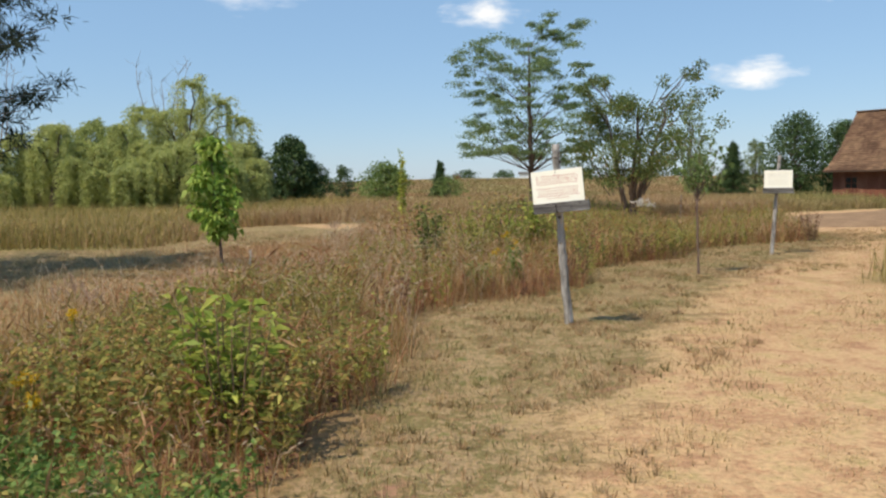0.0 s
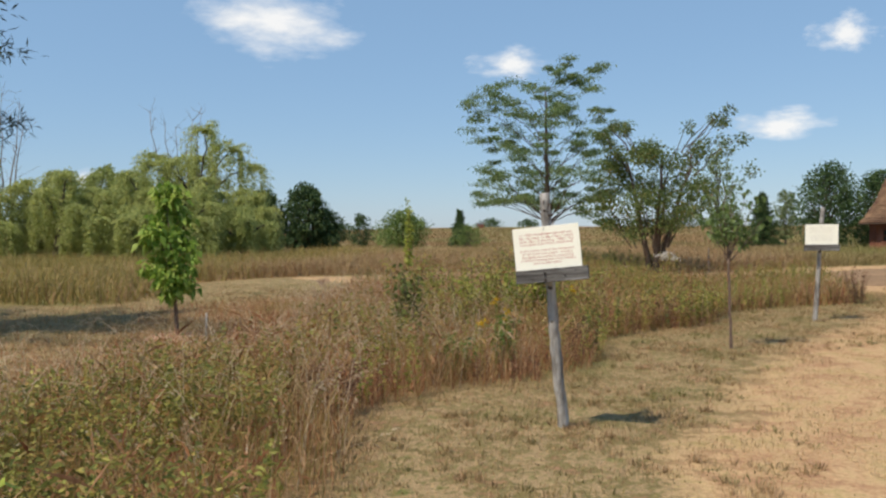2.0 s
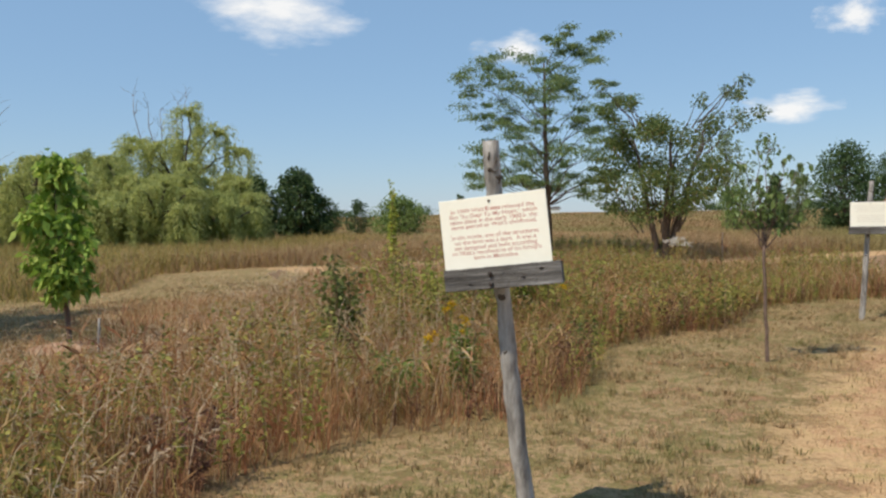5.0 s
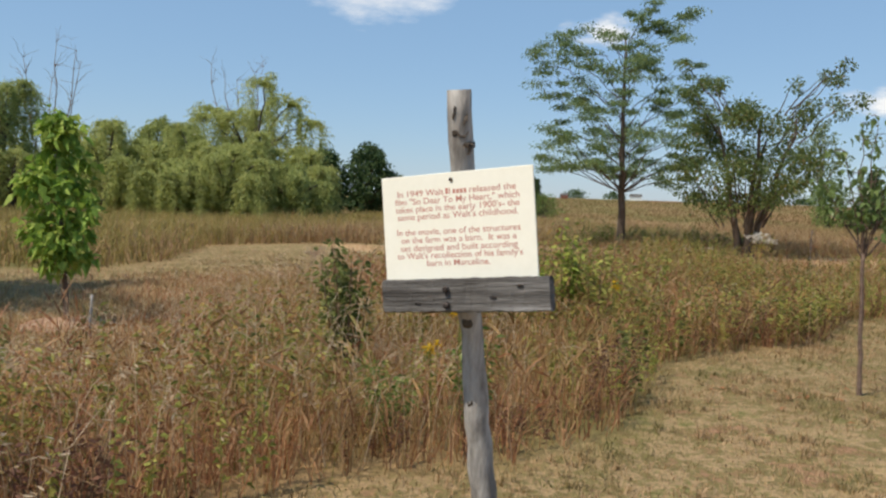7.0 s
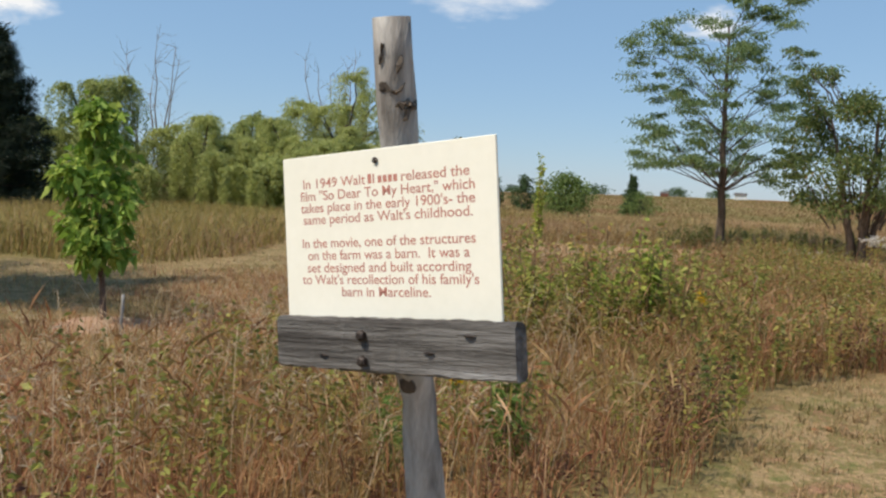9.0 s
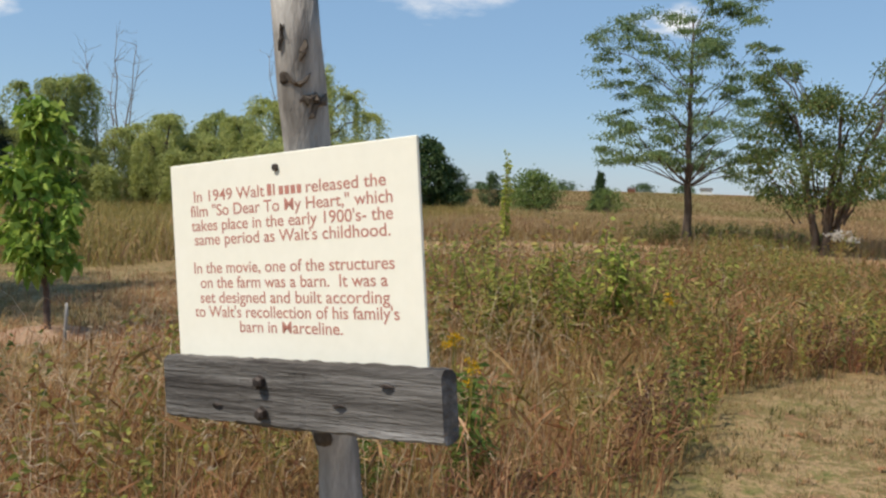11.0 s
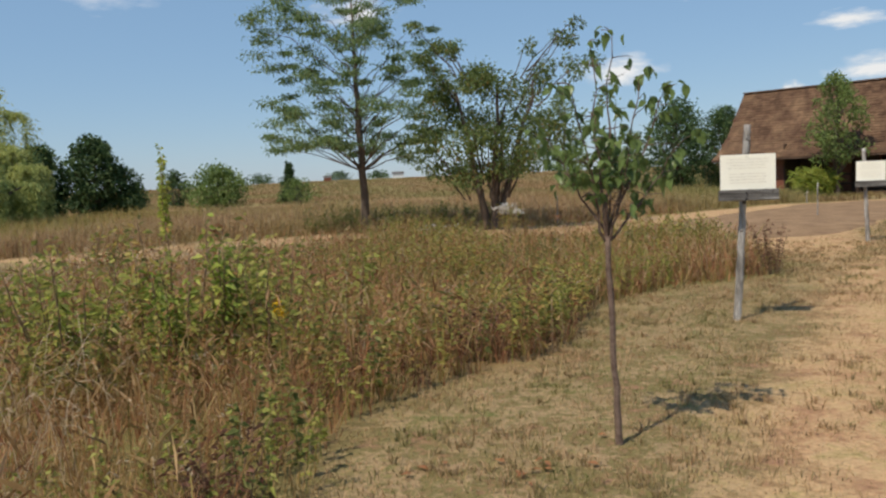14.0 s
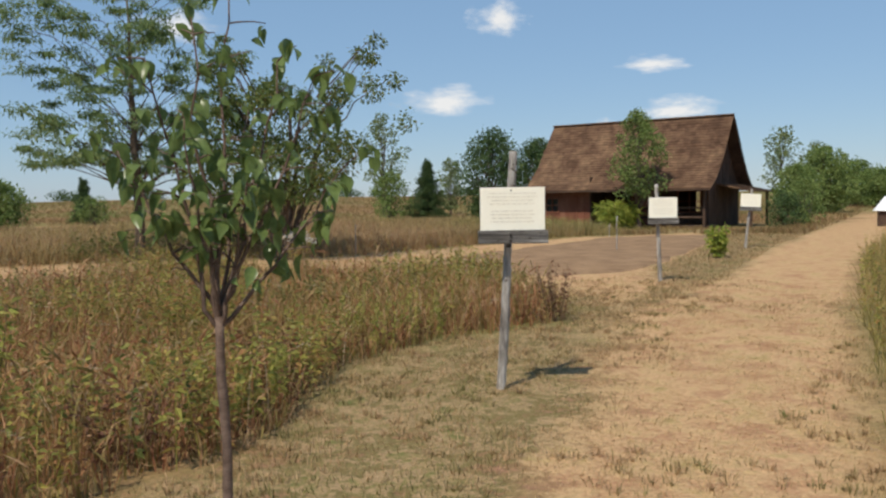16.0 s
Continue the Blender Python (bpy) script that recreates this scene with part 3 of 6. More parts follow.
def willow(name, label, x, y, h, w, strands, seed, mat=None, fall=0.55, dense=1.0, tops=7):
    """A weeping willow: arching limbs, and leafy strands hanging from them."""
    global rng
    keep, rng = rng, np.random.default_rng(seed)
    mat = mat or M_WILLOW
    z0 = float(gz(x, y))
    e = root(name, x, y, z0)
    tr, cr = Soup(), Soup()
    tube(tr, limb_line((0, 0, -0.1), (0.2, 0.1, h * 0.6), 0, 8, 0.03), np.linspace(0.3, 0.1, 8), 9, 0.08)
    heads = []
    for k in range(tops):
        a = k * 2.4 + rng.normal(0, 0.4)
        rr = w / 2 * math.sqrt((k + 0.3) / tops) * rng.uniform(0.75, 1.05)
        zz = h * (1.0 - 0.42 * (rr / (w / 2)) ** 1.5) * rng.uniform(0.70, 0.98)
        heads.append((math.cos(a) * rr, math.sin(a) * rr * 0.8, zz))
        branch(e, limb_line((0.1, 0, h * rng.uniform(0.2, 0.4)), heads[-1], 0.10, 9, 0.05), np.linspace(0.10, 0.02, 9))
    for k in range(strands):
        hx, hy, hz = heads[k % len(heads)]
        bunch = int(rng.integers(7))
        a, sp = bunch * 0.9 + (k % len(heads)) * 1.3 + rng.normal(0, 0.13), w * (0.06 + 0.022 * bunch) * rng.uniform(0.8, 1.15)
        n = int(rng.integers(11, 21) * dense)
        ln = min(hz - 0.3, h * fall * (0.35 + 0.65 * ((bunch * 37 + k % len(heads) * 11) % 10) / 9) * rng.uniform(0.8, 1.0))
        f = np.linspace(0, 1, n)
        out = np.sin(np.minimum(f * 3.2, 1.57)) * sp
        rise = 0.45 * sp * np.sin(np.minimum(f * 5, 3.14))
        p = np.stack([hx + np.cos(a) * out, hy + np.sin(a) * out, hz - ln * f ** 1.25 + rise], 1) + rng.normal(0, 0.07, (n, 3))
        d = np.stack([rng.normal(0, 0.85, n), rng.normal(0, 0.85, n), -0.8 * np.ones(n)], 1)
        leaves(cr, p, d, rng.uniform(0.16, 0.34, n), rng.uniform(0.04, 0.075, n))
    part("trunk", tr, M_BARK, e, smooth=True)
    part("crown", cr, mat, e)
    rng = keep
    return tagged(e, label, "tree", "willows along the field edge")


def honey_locust():
    """Open tree with flat layered sprays of fine leaves."""
    global rng
    keep, rng = rng, np.random.default_rng(21)
    e = root("locust_tree", 2.9, 34.6, float(gz(2.9, 34.6)))
    tr, cr = Soup(), Soup()
    line = limb_line((0.05, 0, -0.1), (-0.1, 0, 7.1), 0, 12, 0.015)
    tube(tr, line, np.concatenate([[0.19, 0.14], np.linspace(0.125, 0.03, 10)]), 9, 0.05)
    tiers = [(2.7, 2.3, 8), (3.2, 2.9, 11), (3.9, 2.9, 11), (4.6, 2.3, 8), (5.3, 2.5, 9), (6.0, 2.7, 10), (6.7, 2.5, 9), (7.3, 1.9, 6)]
    spots = [(math.cos(k * 6.283 / n + z) * r * f, math.sin(k * 6.283 / n + z) * r * f, z) for z, r, n in tiers for k in range(n) for f in (0.35 + 0.65 * rng.random() ** 0.6,)]
    spots += [(0.9, 0.1, 8.2), (1.5, 0, 8.35), (0.5, -0.2, 8.5), (0.8, 0.2, 8.75), (1.3, -0.1, 7.7), (-1.6, 0.2, 7.6), (-2.2, 0, 7.2), (-2.4, -0.4, 6.8), (-1.2, 0.4, 7.9), (-2.7, 0.2, 6.2), (-2.5, 0, 5.6)]
    spots = [q for q in spots if math.sin(2.0 * math.atan2(q[1], q[0]) + 2.7 * q[2]) > -0.62 or q[2] > 7.4]
    for x, y, z in spots:
        x, z = x * 1.06, 2.6 + (z - 2.6) * 0.92
        tip = np.array([x * 1.13 + rng.normal(0, 0.2), y + rng.normal(0, 0.2), z + rng.normal(0, 0.22)])
        rr = math.hypot(x, y)
        limb = limb_line((0, 0, max(1.9, min(6.9, z - 0.75 * rr - 0.2))), tip, 0.04, 7, 0.07)
        branch(e, limb, 0.026 * np.linspace(1, 0.16, 7) * (1.2 - z / 12))
        for c in (tip, limb[5] + rng.normal(0, 0.25, 3) * (1, 1, 0.3), limb[4] + rng.normal(0, 0.3, 3) * (1, 1, 0.4)):
            q = rng.uniform(0.24, 0.66)
            clump_leaves(cr, c, (q, q, q * 0.28), 150, 0.095, 0.046, 0.5, 0.05)
    part("trunk", tr, M_BARK, e, smooth=True)
    part("crown", cr, M_LOCUST, e)
    rng = keep
    tagged(e, "tall open locust tree with layered feathery green sprays", "tree")


honey_locust()


def apple_tree():
    """Several dark stems, a dense low crown and looser upright shoots on one side."""
    global rng
    keep, rng = rng, np.random.default_rng(33)
    e = root("apple_tree", 6.58, 32.7, float(gz(6.58, 32.7)))
    tr, cr = Soup(), Soup()
    for hx, hy, hz in ((-0.9, 0.2, 4.0), (0.25, -0.3, 4.2), (1.4, 0.3, 4.3), (0.6, 0.6, 3.6)):
        tube(tr, limb_line((hx * 0.12, hy * 0.15, -0.1), (hx, hy, hz), 0, 9, 0.05), np.linspace(0.12, 0.03, 9), 8, 0.07)
    centres = []
    for k in range(46):
        a, f = k * 2.4, rng.random()
        z = 1.5 + 3.1 * f
        r = 2.0 * math.sin(math.pi * (0.2 + 0.7 * f)) * math.sqrt(rng.random())
        centres.append((math.cos(a) * r - 0.25, math.sin(a) * r, z, 0.52, 135))
    for k in range(16):
        f = rng.random()
        centres.append((-1.5 + rng.normal(0, 0.45), rng.normal(0, 0.6), 3.6 + 2.1 * f, 0.36 - 0.12 * f, 62))
    for k in range(26):
        f = rng.random()
        centres.append((1.9 + rng.normal(0, 0.55), rng.normal(0, 0.6), 2.4 + 3.4 * f, 0.46 - 0.2 * f, 60))
    for x, y, z, s, n in centres:
        clump_leaves(cr, (x, y, z), (s, s, s * 0.8), int(n * 1.7), 0.10, 0.066, 0.3, 0.25)
        if z > 4.6 or (n > 100 and z < 3.2):
            branch(e, limb_line((x * 0.45, y * 0.45, max(0.9, z - 1.3)), (x, y, z + s * 0.5), 0.03, 6, 0.06), np.linspace(0.026, 0.006, 6))
    part("trunk", tr, M_BARK, e, smooth=True)
    part("crown", cr, M_APPLE, e)
    rng = keep
    tagged(e, "many-stemmed old fruit tree with dull green leaves", "tree")


apple_tree()


def pear_tree():
    """Young fruit tree beside the trail: slim trunk, forked crown, drooping glossy leaves one by one."""
    global rng
    keep, rng = rng, np.random.default_rng(5)
    bx, by = 3.80, 12.90
    e = root("young_pear_tree", bx, by, float(gz(bx, by)))
    tr = Soup()
    line = limb_line((0, 0, -0.05), (-0.03, 0.04, 1.15), 0, 14, 0.02)
    tube(tr, line, np.concatenate([[0.028, 0.021], np.linspace(0.0185, 0.015, 12)]), 10, 0.06)
    part("trunk", tr, M_PEARBARK, e, smooth=True)
    fork = line[-1] - np.array([0, 0, 0.02])
    shapes = []
    for k in range(5):
        s = Soup()
        n = 6
        L, W = 0.062 * rng.uniform(0.85, 1.2), 0.040 * rng.uniform(0.85, 1.2)
        prof = np.array([0.0, 0.75, 1.0, 0.82, 0.4, 0.02])
        f = np.linspace(0, 1, n)
        zc = -0.35 * L * f ** 2
        v = np.concatenate([np.stack([f * L, -prof * W / 2, zc + 0.25 * W * prof], 1), np.stack([f * L, 0 * f, zc], 1), np.stack([f * L, prof * W / 2, zc + 0.25 * W * prof], 1)])
        q = [(i, i + 1, n + i + 1, n + i) for i in range(n - 1)] + [(n + i, n + i + 1, 2 * n + i + 1, 2 * n + i) for i in range(n - 1)]
        s.add(v, q)
        shapes.append(s.mesh("leaf", M_PEAR, True))
    tips = [(-0.10, 0.00, 1.30), (0.02, 0.02, 1.36), (0.16, 0.05, 1.05), (-0.22, -0.05, 1.02), (0.26, -0.04, 0.98), (-0.30, 0.05, 0.66), (0.08, 0.15, 0.85), (0.34, 0.02, 0.60), (-0.12, -0.14, 0.8), (0.05, -0.12, 0.62)]
    spots = []
    for x, y, z in tips:
        b = Soup()
        L = limb_line(fork + np.array([0, 0, rng.uniform(-0.03, 0.05)]), fork + np.array([x * 1.1 + 0.04, y * 1.1, z * 0.82]), -0.04, 10, 0.05)
        tube(b, L, np.linspace(0.0085, 0.0022, 10), 7, 0.05)
        limb = part("limb", b, M_PEARBARK, e, smooth=True)
        for i in range(3, 10):
            for _ in range(rng.integers(1, 3)):
                a = rng.uniform(0, 6.28)
                side = np.array([math.cos(a), math.sin(a), rng.uniform(0.0, 0.6)]) * rng.uniform(0.05, 0.13)
                tw = Soup()
                tube(tw, limb_line(L[i], L[i] + side, 0.05, 4, 0.05), np.linspace(0.0035, 0.0015, 4), 5)
                part("twig", tw, M_PEARBARK, limb, smooth=True)
                if i > 4 or rng.random() < 0.35:
                    spots.append(L[i] + side)
        spots.append(L[-1])
    count, rest = 0, Soup()
    flat = [np.array([v.co[:] for v in me.vertices]) for me in shapes]
    quads = [tuple(p.vertices) for p in shapes[0].polygons]
    for turn in range(2):
        for p in spots:
            for _ in range(rng.integers(1, 4) if turn == 0 else rng.integers(0, 3)):
                k, which = rng.uniform(0.85, 1.5), rng.integers(5)
                m = Matrix.LocRotScale(Vector(p + rng.normal(0, 0.022, 3)), Euler((rng.normal(0, 0.7), rng.uniform(0.2, 1.3), rng.uniform(0, 6.28))), (k, k, k))
                if count < 300:
                    o = new("leaf", shapes[which])
                    o.parent = e
                    o.matrix_local = m
                else:
                    a = np.array(m)
                    rest.add(flat[which] @ a[:3, :3].T + a[:3, 3], quads)
                count += 1
    part("inner_leaves", rest, M_PEAR, e, smooth=True)["kind"] = "stuff"
    rng = keep
    tagged(e, "slender young pear tree with forked crown and drooping glossy leaves", "tree")


pear_tree()


def leafy_stem_plant(name, label, x, y, h, w, stems, per_stem, length, width, mat, seed, cat="plant", low=0.15, single=False, stem_mat=None, sway=0.5):
    """Upright stems with leaves all along them."""
    global rng
    keep, rng = rng, np.random.default_rng(seed)
    e = root(name, x, y, float(gz(x, y)))
    lf = Soup()
    for k in range(stems):
        a, r = rng.uniform(0, 6.28), w * 0.5 * math.sqrt(rng.random())
        hh = h * rng.uniform(0.7, 1.0) if k else h
        top = np.array([math.cos(a) * r, math.sin(a) * r, hh])
        L = limb_line(np.array([math.cos(a) * r * 0.3, math.sin(a) * r * 0.3, -0.03]), top, 0, 9, 0.03)
        part("stem", tube(Soup(), L, np.linspace(0.006, 0.002, 9) * (1 + h * 0.4), 6), stem_mat or M_STEM, e, smooth=True)
        f = low + (1 - low) * rng.random(per_stem)
        i = np.clip((f * 8).astype(int), 0, 7)
        q = (f * 8 - i)[:, None]
        p = L[i] * (1 - q) + L[i + 1] * q
        az = rng.uniform(0, 6.28, per_stem)
        d = np.stack([np.cos(az), np.sin(az), rng.normal(0.25, sway, per_stem)], 1)
        leaves(lf, p + d * 0.02, d, length * rng.uniform(0.6, 1.3, per_stem), width * rng.uniform(0.7, 1.3, per_stem), 0.25)
    part("foliage", lf, mat, e)
    rng = keep
    return tagged(e, label, cat)


def maple_sapling():
    """Slim leaning sapling, leafy nearly to the foot."""
    global rng
    keep, rng = rng, np.random.default_rng(9)
    x, y = -3.9, 13.95
    e = root("maple_sapling", x, y, float(gz(x, y)))
    tr, cr = Soup(), Soup()
    line = limb_line((0, 0, -0.05), (-0.15, 0, 2.2), 0, 12, 0.01)
    tube(tr, line, np.linspace(0.035, 0.008, 12), 8)
    for k in range(34):
        f = rng.uniform(0.10, 1.0)
        z = 0.50 + 1.72 * f
        r = 0.34 * math.sin(math.pi * (0.22 + 0.74 * f)) * math.sqrt(rng.random())
        a = k * 2.4
        c = np.array([-0.065 * z + math.cos(a) * r, math.sin(a) * r, z])
        branch(e, limb_line((-0.065 * z, 0, z - 0.25), c, 0.02, 5), np.linspace(0.008, 0.003, 5), M_PEARBARK)
        clump_leaves(cr, c, (0.18, 0.18, 0.14), 36, 0.115, 0.09, 0.5, 0.1)
    part("trunk", tr, M_PEARBARK, e, smooth=True)
    part("crown", cr, M_MAPLE, e)
    rng = keep
    tagged(e, "slim bright-green maple sapling in a mulch ring", "tree")
    s = Soup()
    th = np.arange(24) * 6.283 / 24
    v = [np.stack([np.cos(th) * r * (1 + 0.08 * np.sin(3 * th)), np.sin(th) * r, np.full(24, z)], 1) for r, z in ((0.6, -0.03), (0.42, 0.03), (0.2, 0.06))]
    v = np.concatenate(v + [np.array([[0, 0, 0.065]])])
    q = [(k * 24 + i, k * 24 + (i + 1) % 24, (k + 1) * 24 + (i + 1) % 24, (k + 1) * 24 + i) for k in range(2) for i in range(24)]
    s.add(v, q, [(48 + i, 48 + (i + 1) % 24, 72) for i in range(24)])
    ob = part("mulch_mound", s, M_EARTH, smooth=True)
    ob.location = (x, y, float(gz(x, y)))
    tagged(ob, "pale bare earth mound round the sapling foot", "mound")


maple_sapling()


def pine(name, label, x, y, h, w, seed, bottom=1.0, conical=True, tuft=0.22, n_tier=11, mat=None):
    global rng
    keep, rng = rng, np.random.default_rng(seed)
    e = root(name, x, y, float(gz(x, y)))
    tr, cr = Soup(), Soup()
    tube(tr, limb_line((0, 0, -0.1), (0.05, 0, h * 0.97), 0, 10, 0.01), np.linspace(0.022 * h, 0.02, 10), 9, 0.05)
    cl = 0.30 if h > 6 else 0.13
    for t in range(n_tier):
        f = t / (n_tier - 1)
        z = bottom + (h * 0.97 - bottom) * f
        R = w / 2 * ((1 - f) ** 0.85 if conical else math.sin(math.pi * (0.3 + 0.66 * f)) ** 0.8) + 0.025 * h * 0.6
        k = 9 if f < 0.7 else 6
        for i in range(k):
            a = i * 6.283 / k + t * 0.7 + rng.normal(0, 0.2)
            r = R * rng.uniform(0.75, 1.1)
            tip = np.array([math.cos(a) * r, math.sin(a) * r, z + r * (0.05 if conical else 0.12) + rng.normal(0, 0.1)])
            L = limb_line((0, 0, z - 0.1 * r), tip, -0.05, 7, 0.05)
            branch(e, L, np.linspace(0.03, 0.008, 7))
            for j in range(2, 7):
                clump_leaves(cr, L[j] + rng.normal(0, 0.10, 3), (cl + 0.05 * r, cl + 0.05 * r, cl * 0.55), 110 if h > 6 else 60, tuft * 0.7, 0.026, 0.0, 0.0)
    part("trunk", tr, M_BARK, e, smooth=True)
    part("crown", cr, mat or M_NEEDLE, e)
    rng = keep
    tagged(e, label, "tree")


pine("pine_tree", "dark pine with tufted spreading branches casting shade", -10.2, 13.1, 8.0, 7.4, 41, 1.7, False, 0.26, 11)
pine("cedar_tree", "dense dark conical cedar", -26.0, 35.6, 7.4, 6.2, 42, 0.4, True, 0.34, 17)

# willow screen along the field
willow("willow_tree", "large weeping willow with thin pale crown", -17.5, 52.5, 8.8, 8.4, 1178, 51, tops=9, fall=0.45)
willow("willow_tree", "rounded weeping willow with long green strands", -13.3, 50.0, 5.0, 4.6, 798, 52, fall=0.8)
willow("willow_tree", "rounded weeping willow with long green strands", -18.2, 46.6, 5.7, 5.4, 874, 53, fall=0.8)
willow("willow_tree", "tall narrow willow with dark inner boughs", -26.8, 43.2, 9.0, 5.0, 760, 54, M_WILLOW_SHADED, 0.55)
willow("willow_tree", "rounded weeping willow with long green strands", -22.0, 44.6, 5.8, 5.8, 950, 55, fall=0.8)
willow("willow_tree", "low broad willow, strands to the grass", -15.5, 44.4, 4.4, 5.2, 874, 56, fall=0.9)
willow("willow_tree", "rounded weeping willow with long green strands", -23.6, 52.0, 6.8, 6.8, 874, 57, M_WILLOW_SHADED, 0.75)
willow("willow_tree", "low broad willow, strands to the grass", -30.5, 40.5, 6.0, 6.0, 874, 58, M_WILLOW_SHADED, 0.8)
willow("willow_tree", "low broad willow, strands to the grass", -20.0, 49.5, 5.6, 6.0, 874, 59, M_WILLOW_SHADED, 0.85)
for wx, wy, wh, ww, sd in ((-24.6, 47.4, 5.4, 5.6, 151), (-15.6, 48.2, 5.0, 5.0, 152), (-29.2, 45.2, 6.2, 6.4, 153), (-33.5, 40.0, 6.4, 6.2, 154), (-20.4, 46.0, 4.6, 4.8, 155), (-12.9, 46.6, 3.4, 3.6, 156), (-17.6, 43.4, 3.4, 4.4, 157), (-25.2, 41.8, 3.8, 5.0, 158)):
    willow("willow_tree", "bushy willow filling the row, strands to the grass", wx, wy, wh, ww, 760, sd, M_WILLOW if sd % 3 else M_WILLOW_SHADED, 0.85, tops=9)


def bare_tree(x, y, h, w, seed):
    global rng
    keep, rng = rng, np.random.default_rng(seed)
    e = root("bare_tree", x, y, float(gz(x, y)))
    tr, br = Soup(), Soup()
    for k in range(6):
        a = k * 1.05 + rng.normal(0, 0.2)
        tip = np.array([math.cos(a) * w * 0.5 * rng.uniform(0.4, 1), math.sin(a) * w * 0.3, h * rng.uniform(0.75, 1.0)])
        L = limb_line((0, 0, -0.1), tip, -0.06, 10, 0.06)
        tube(tr, L, np.linspace(0.075, 0.012, 10), 6)
        for j in range(4, 10):
            for _ in range(3):
                d = np.array([rng.normal(0, 0.6), rng.normal(0, 0.6), rng.uniform(0.2, 1.1)])
                tube(br, limb_line(L[j], L[j] + d, 0.02, 4, 0.08), np.linspace(0.013, 0.005, 4), 4)
    part("trunk", tr, M_STEM, e, smooth=True)
    part("twig_mass", br, M_STEM, e)["kind"] = "stuff"
    rng = keep
    tagged(e, "leafless dead tree rising behind the willows", "tree")


bare_tree(-28.1, 49.3, 9.6, 4.5, 61)
bare_tree(-20.0, 56.5, 9.8, 4.0, 62)

broadleaf("dark_tree", "dense dark-green tree at the end of the willow row", -12.3, 60.0, 5.0, 4.0, 0.3, 50, 120, 0.26, M_DARKLEAF, 71, 0.12, 0.4, 0.8, 0.2)
broadleaf("dark_tree", "dense dark-green tree at the end of the willow row", -14.9, 59.0, 4.5, 3.6, 0.3, 44, 120, 0.26, M_DARKLEAF, 70, 0.12, 0.4, 0.8, 0.2)
broadleaf("dark_tree", "lower dark-green tree at the end of the willow row", -10.9, 60.6, 3.3, 2.8, 0.2, 30, 90, 0.22, M_DARKLEAF, 69, 0.1, 0.4, 0.8, 0.2)
broadleaf("round_bush", "broad rounded green bush in the field", -6.3, 67.5, 3.1, 5.0, 0.25, 50, 90, 0.22, M_MIDLEAF, 72, 0.05, 0.4, 0.8, 0.17, stems=4, cat="bush")
broadleaf("round_bush", "dark rounded bush far off in the field", -11.4, 79.0, 3.2, 2.4, 0.3, 20, 70, 0.22, M_DARKLEAF, 73, 0.05, 0.4, 0.8, 0.22, stems=3, cat="bush")
broadleaf("low_bush", "low dark bush far off in the field", -14.5, 78.0, 2.0, 2.6, 0.2, 18, 70, 0.22, M_DARKLEAF, 74, 0.05, 0.4, 0.7, 0.22, stems=3, cat="bush")
broadleaf("low_bush", "low green bush beside the rounded bush", -1.2, 74.0, 2.0, 3.0, 0.2, 18, 70, 0.18, M_MIDLEAF, 75, 0.05, 0.4, 0.7, 0.22, stems=3, cat="bush")
pine("small_cedar", "small far conical cedar", -2.2, 79.0, 3.2, 2.0, 76, 0.1, True, 0.2, 12, M_DARKLEAF)
broadleaf("pale_tree", "tall airy pale-green tree", 22.0, 82.5, 9.4, 4.6, 2.4, 26, 60, 0.3, M_PALELEAF, 77, 0.13, 0.5, 0.7, 0.18)
broadleaf("green_bush", "bright green bush at the field edge", 19.4, 70.0, 3.7, 3.6, 0.4, 30, 80, 0.2, M_MIDLEAF, 78, 0.07, 0.4, 0.8, 0.2, stems=4, cat="bush")
pine("small_cedar", "small dark cedar at the field edge", 22.0, 69.3, 4.2, 3.2, 79, 0.2, True, 0.22, 14, M_DARKLEAF)
broadleaf("pale_tree", "rounded pale-green tree at the field edge", 27.8, 81.0, 5.3, 2.9, 0.8, 26, 70, 0.24, M_PALELEAF, 80, 0.09, 0.5, 1.0, 0.2)
broadleaf("dark_tree", "dense dark-green trees behind the barn", 26.4, 67.6, 6.6, 5.4, 0.3, 64, 120, 0.24, M_DARKLEAF, 81, 0.14, 0.5, 0.85, 0.2)
broadleaf("dark_tree", "dense dark-green trees behind the barn", 30.4, 68.4, 6.1, 4.6, 0.3, 54, 120, 0.24, M_DARKLEAF, 82, 0.14, 0.5, 0.85, 0.2)
broadleaf("pale_tree", "airy light-green tree beyond the barn", 52.1, 67.3, 7.3, 3.8, 1.6, 24, 60, 0.28, M_PALELEAF, 83, 0.1, 0.5, 0.8, 0.19)
broadleaf("green_tree", "rounded green tree beyond the barn", 51.0, 61.6, 5.1, 5.0, 0.3, 56, 120, 0.24, M_MIDLEAF, 84, 0.12, 0.5, 0.8, 0.2)
broadleaf("green_tree", "rounded green tree beyond the barn", 47.5, 60.0, 3.7, 4.2, 0.2, 44, 110, 0.22, M_MIDLEAF, 85, 0.1, 0.5, 0.8, 0.2)
broadleaf("green_tree", "far low green trees", 70.2, 77.8, 4.6, 6.0, 0.3, 46, 110, 0.3, M_MIDLEAF, 86, 0.12, 0.5, 0.8, 0.2)
broadleaf("green_tree", "far low green trees", 67.9, 73.0, 3.6, 5.0, 0.3, 44, 110, 0.28, M_MIDLEAF, 87, 0.12, 0.5, 0.8, 0.2)
broadleaf("green_tree", "tall far green tree at the end of the trail", 71.5, 70.5, 7.0, 6.0, 0.6, 50, 110, 0.3, M_MIDLEAF, 68, 0.14, 0.5, 0.8, 0.2)
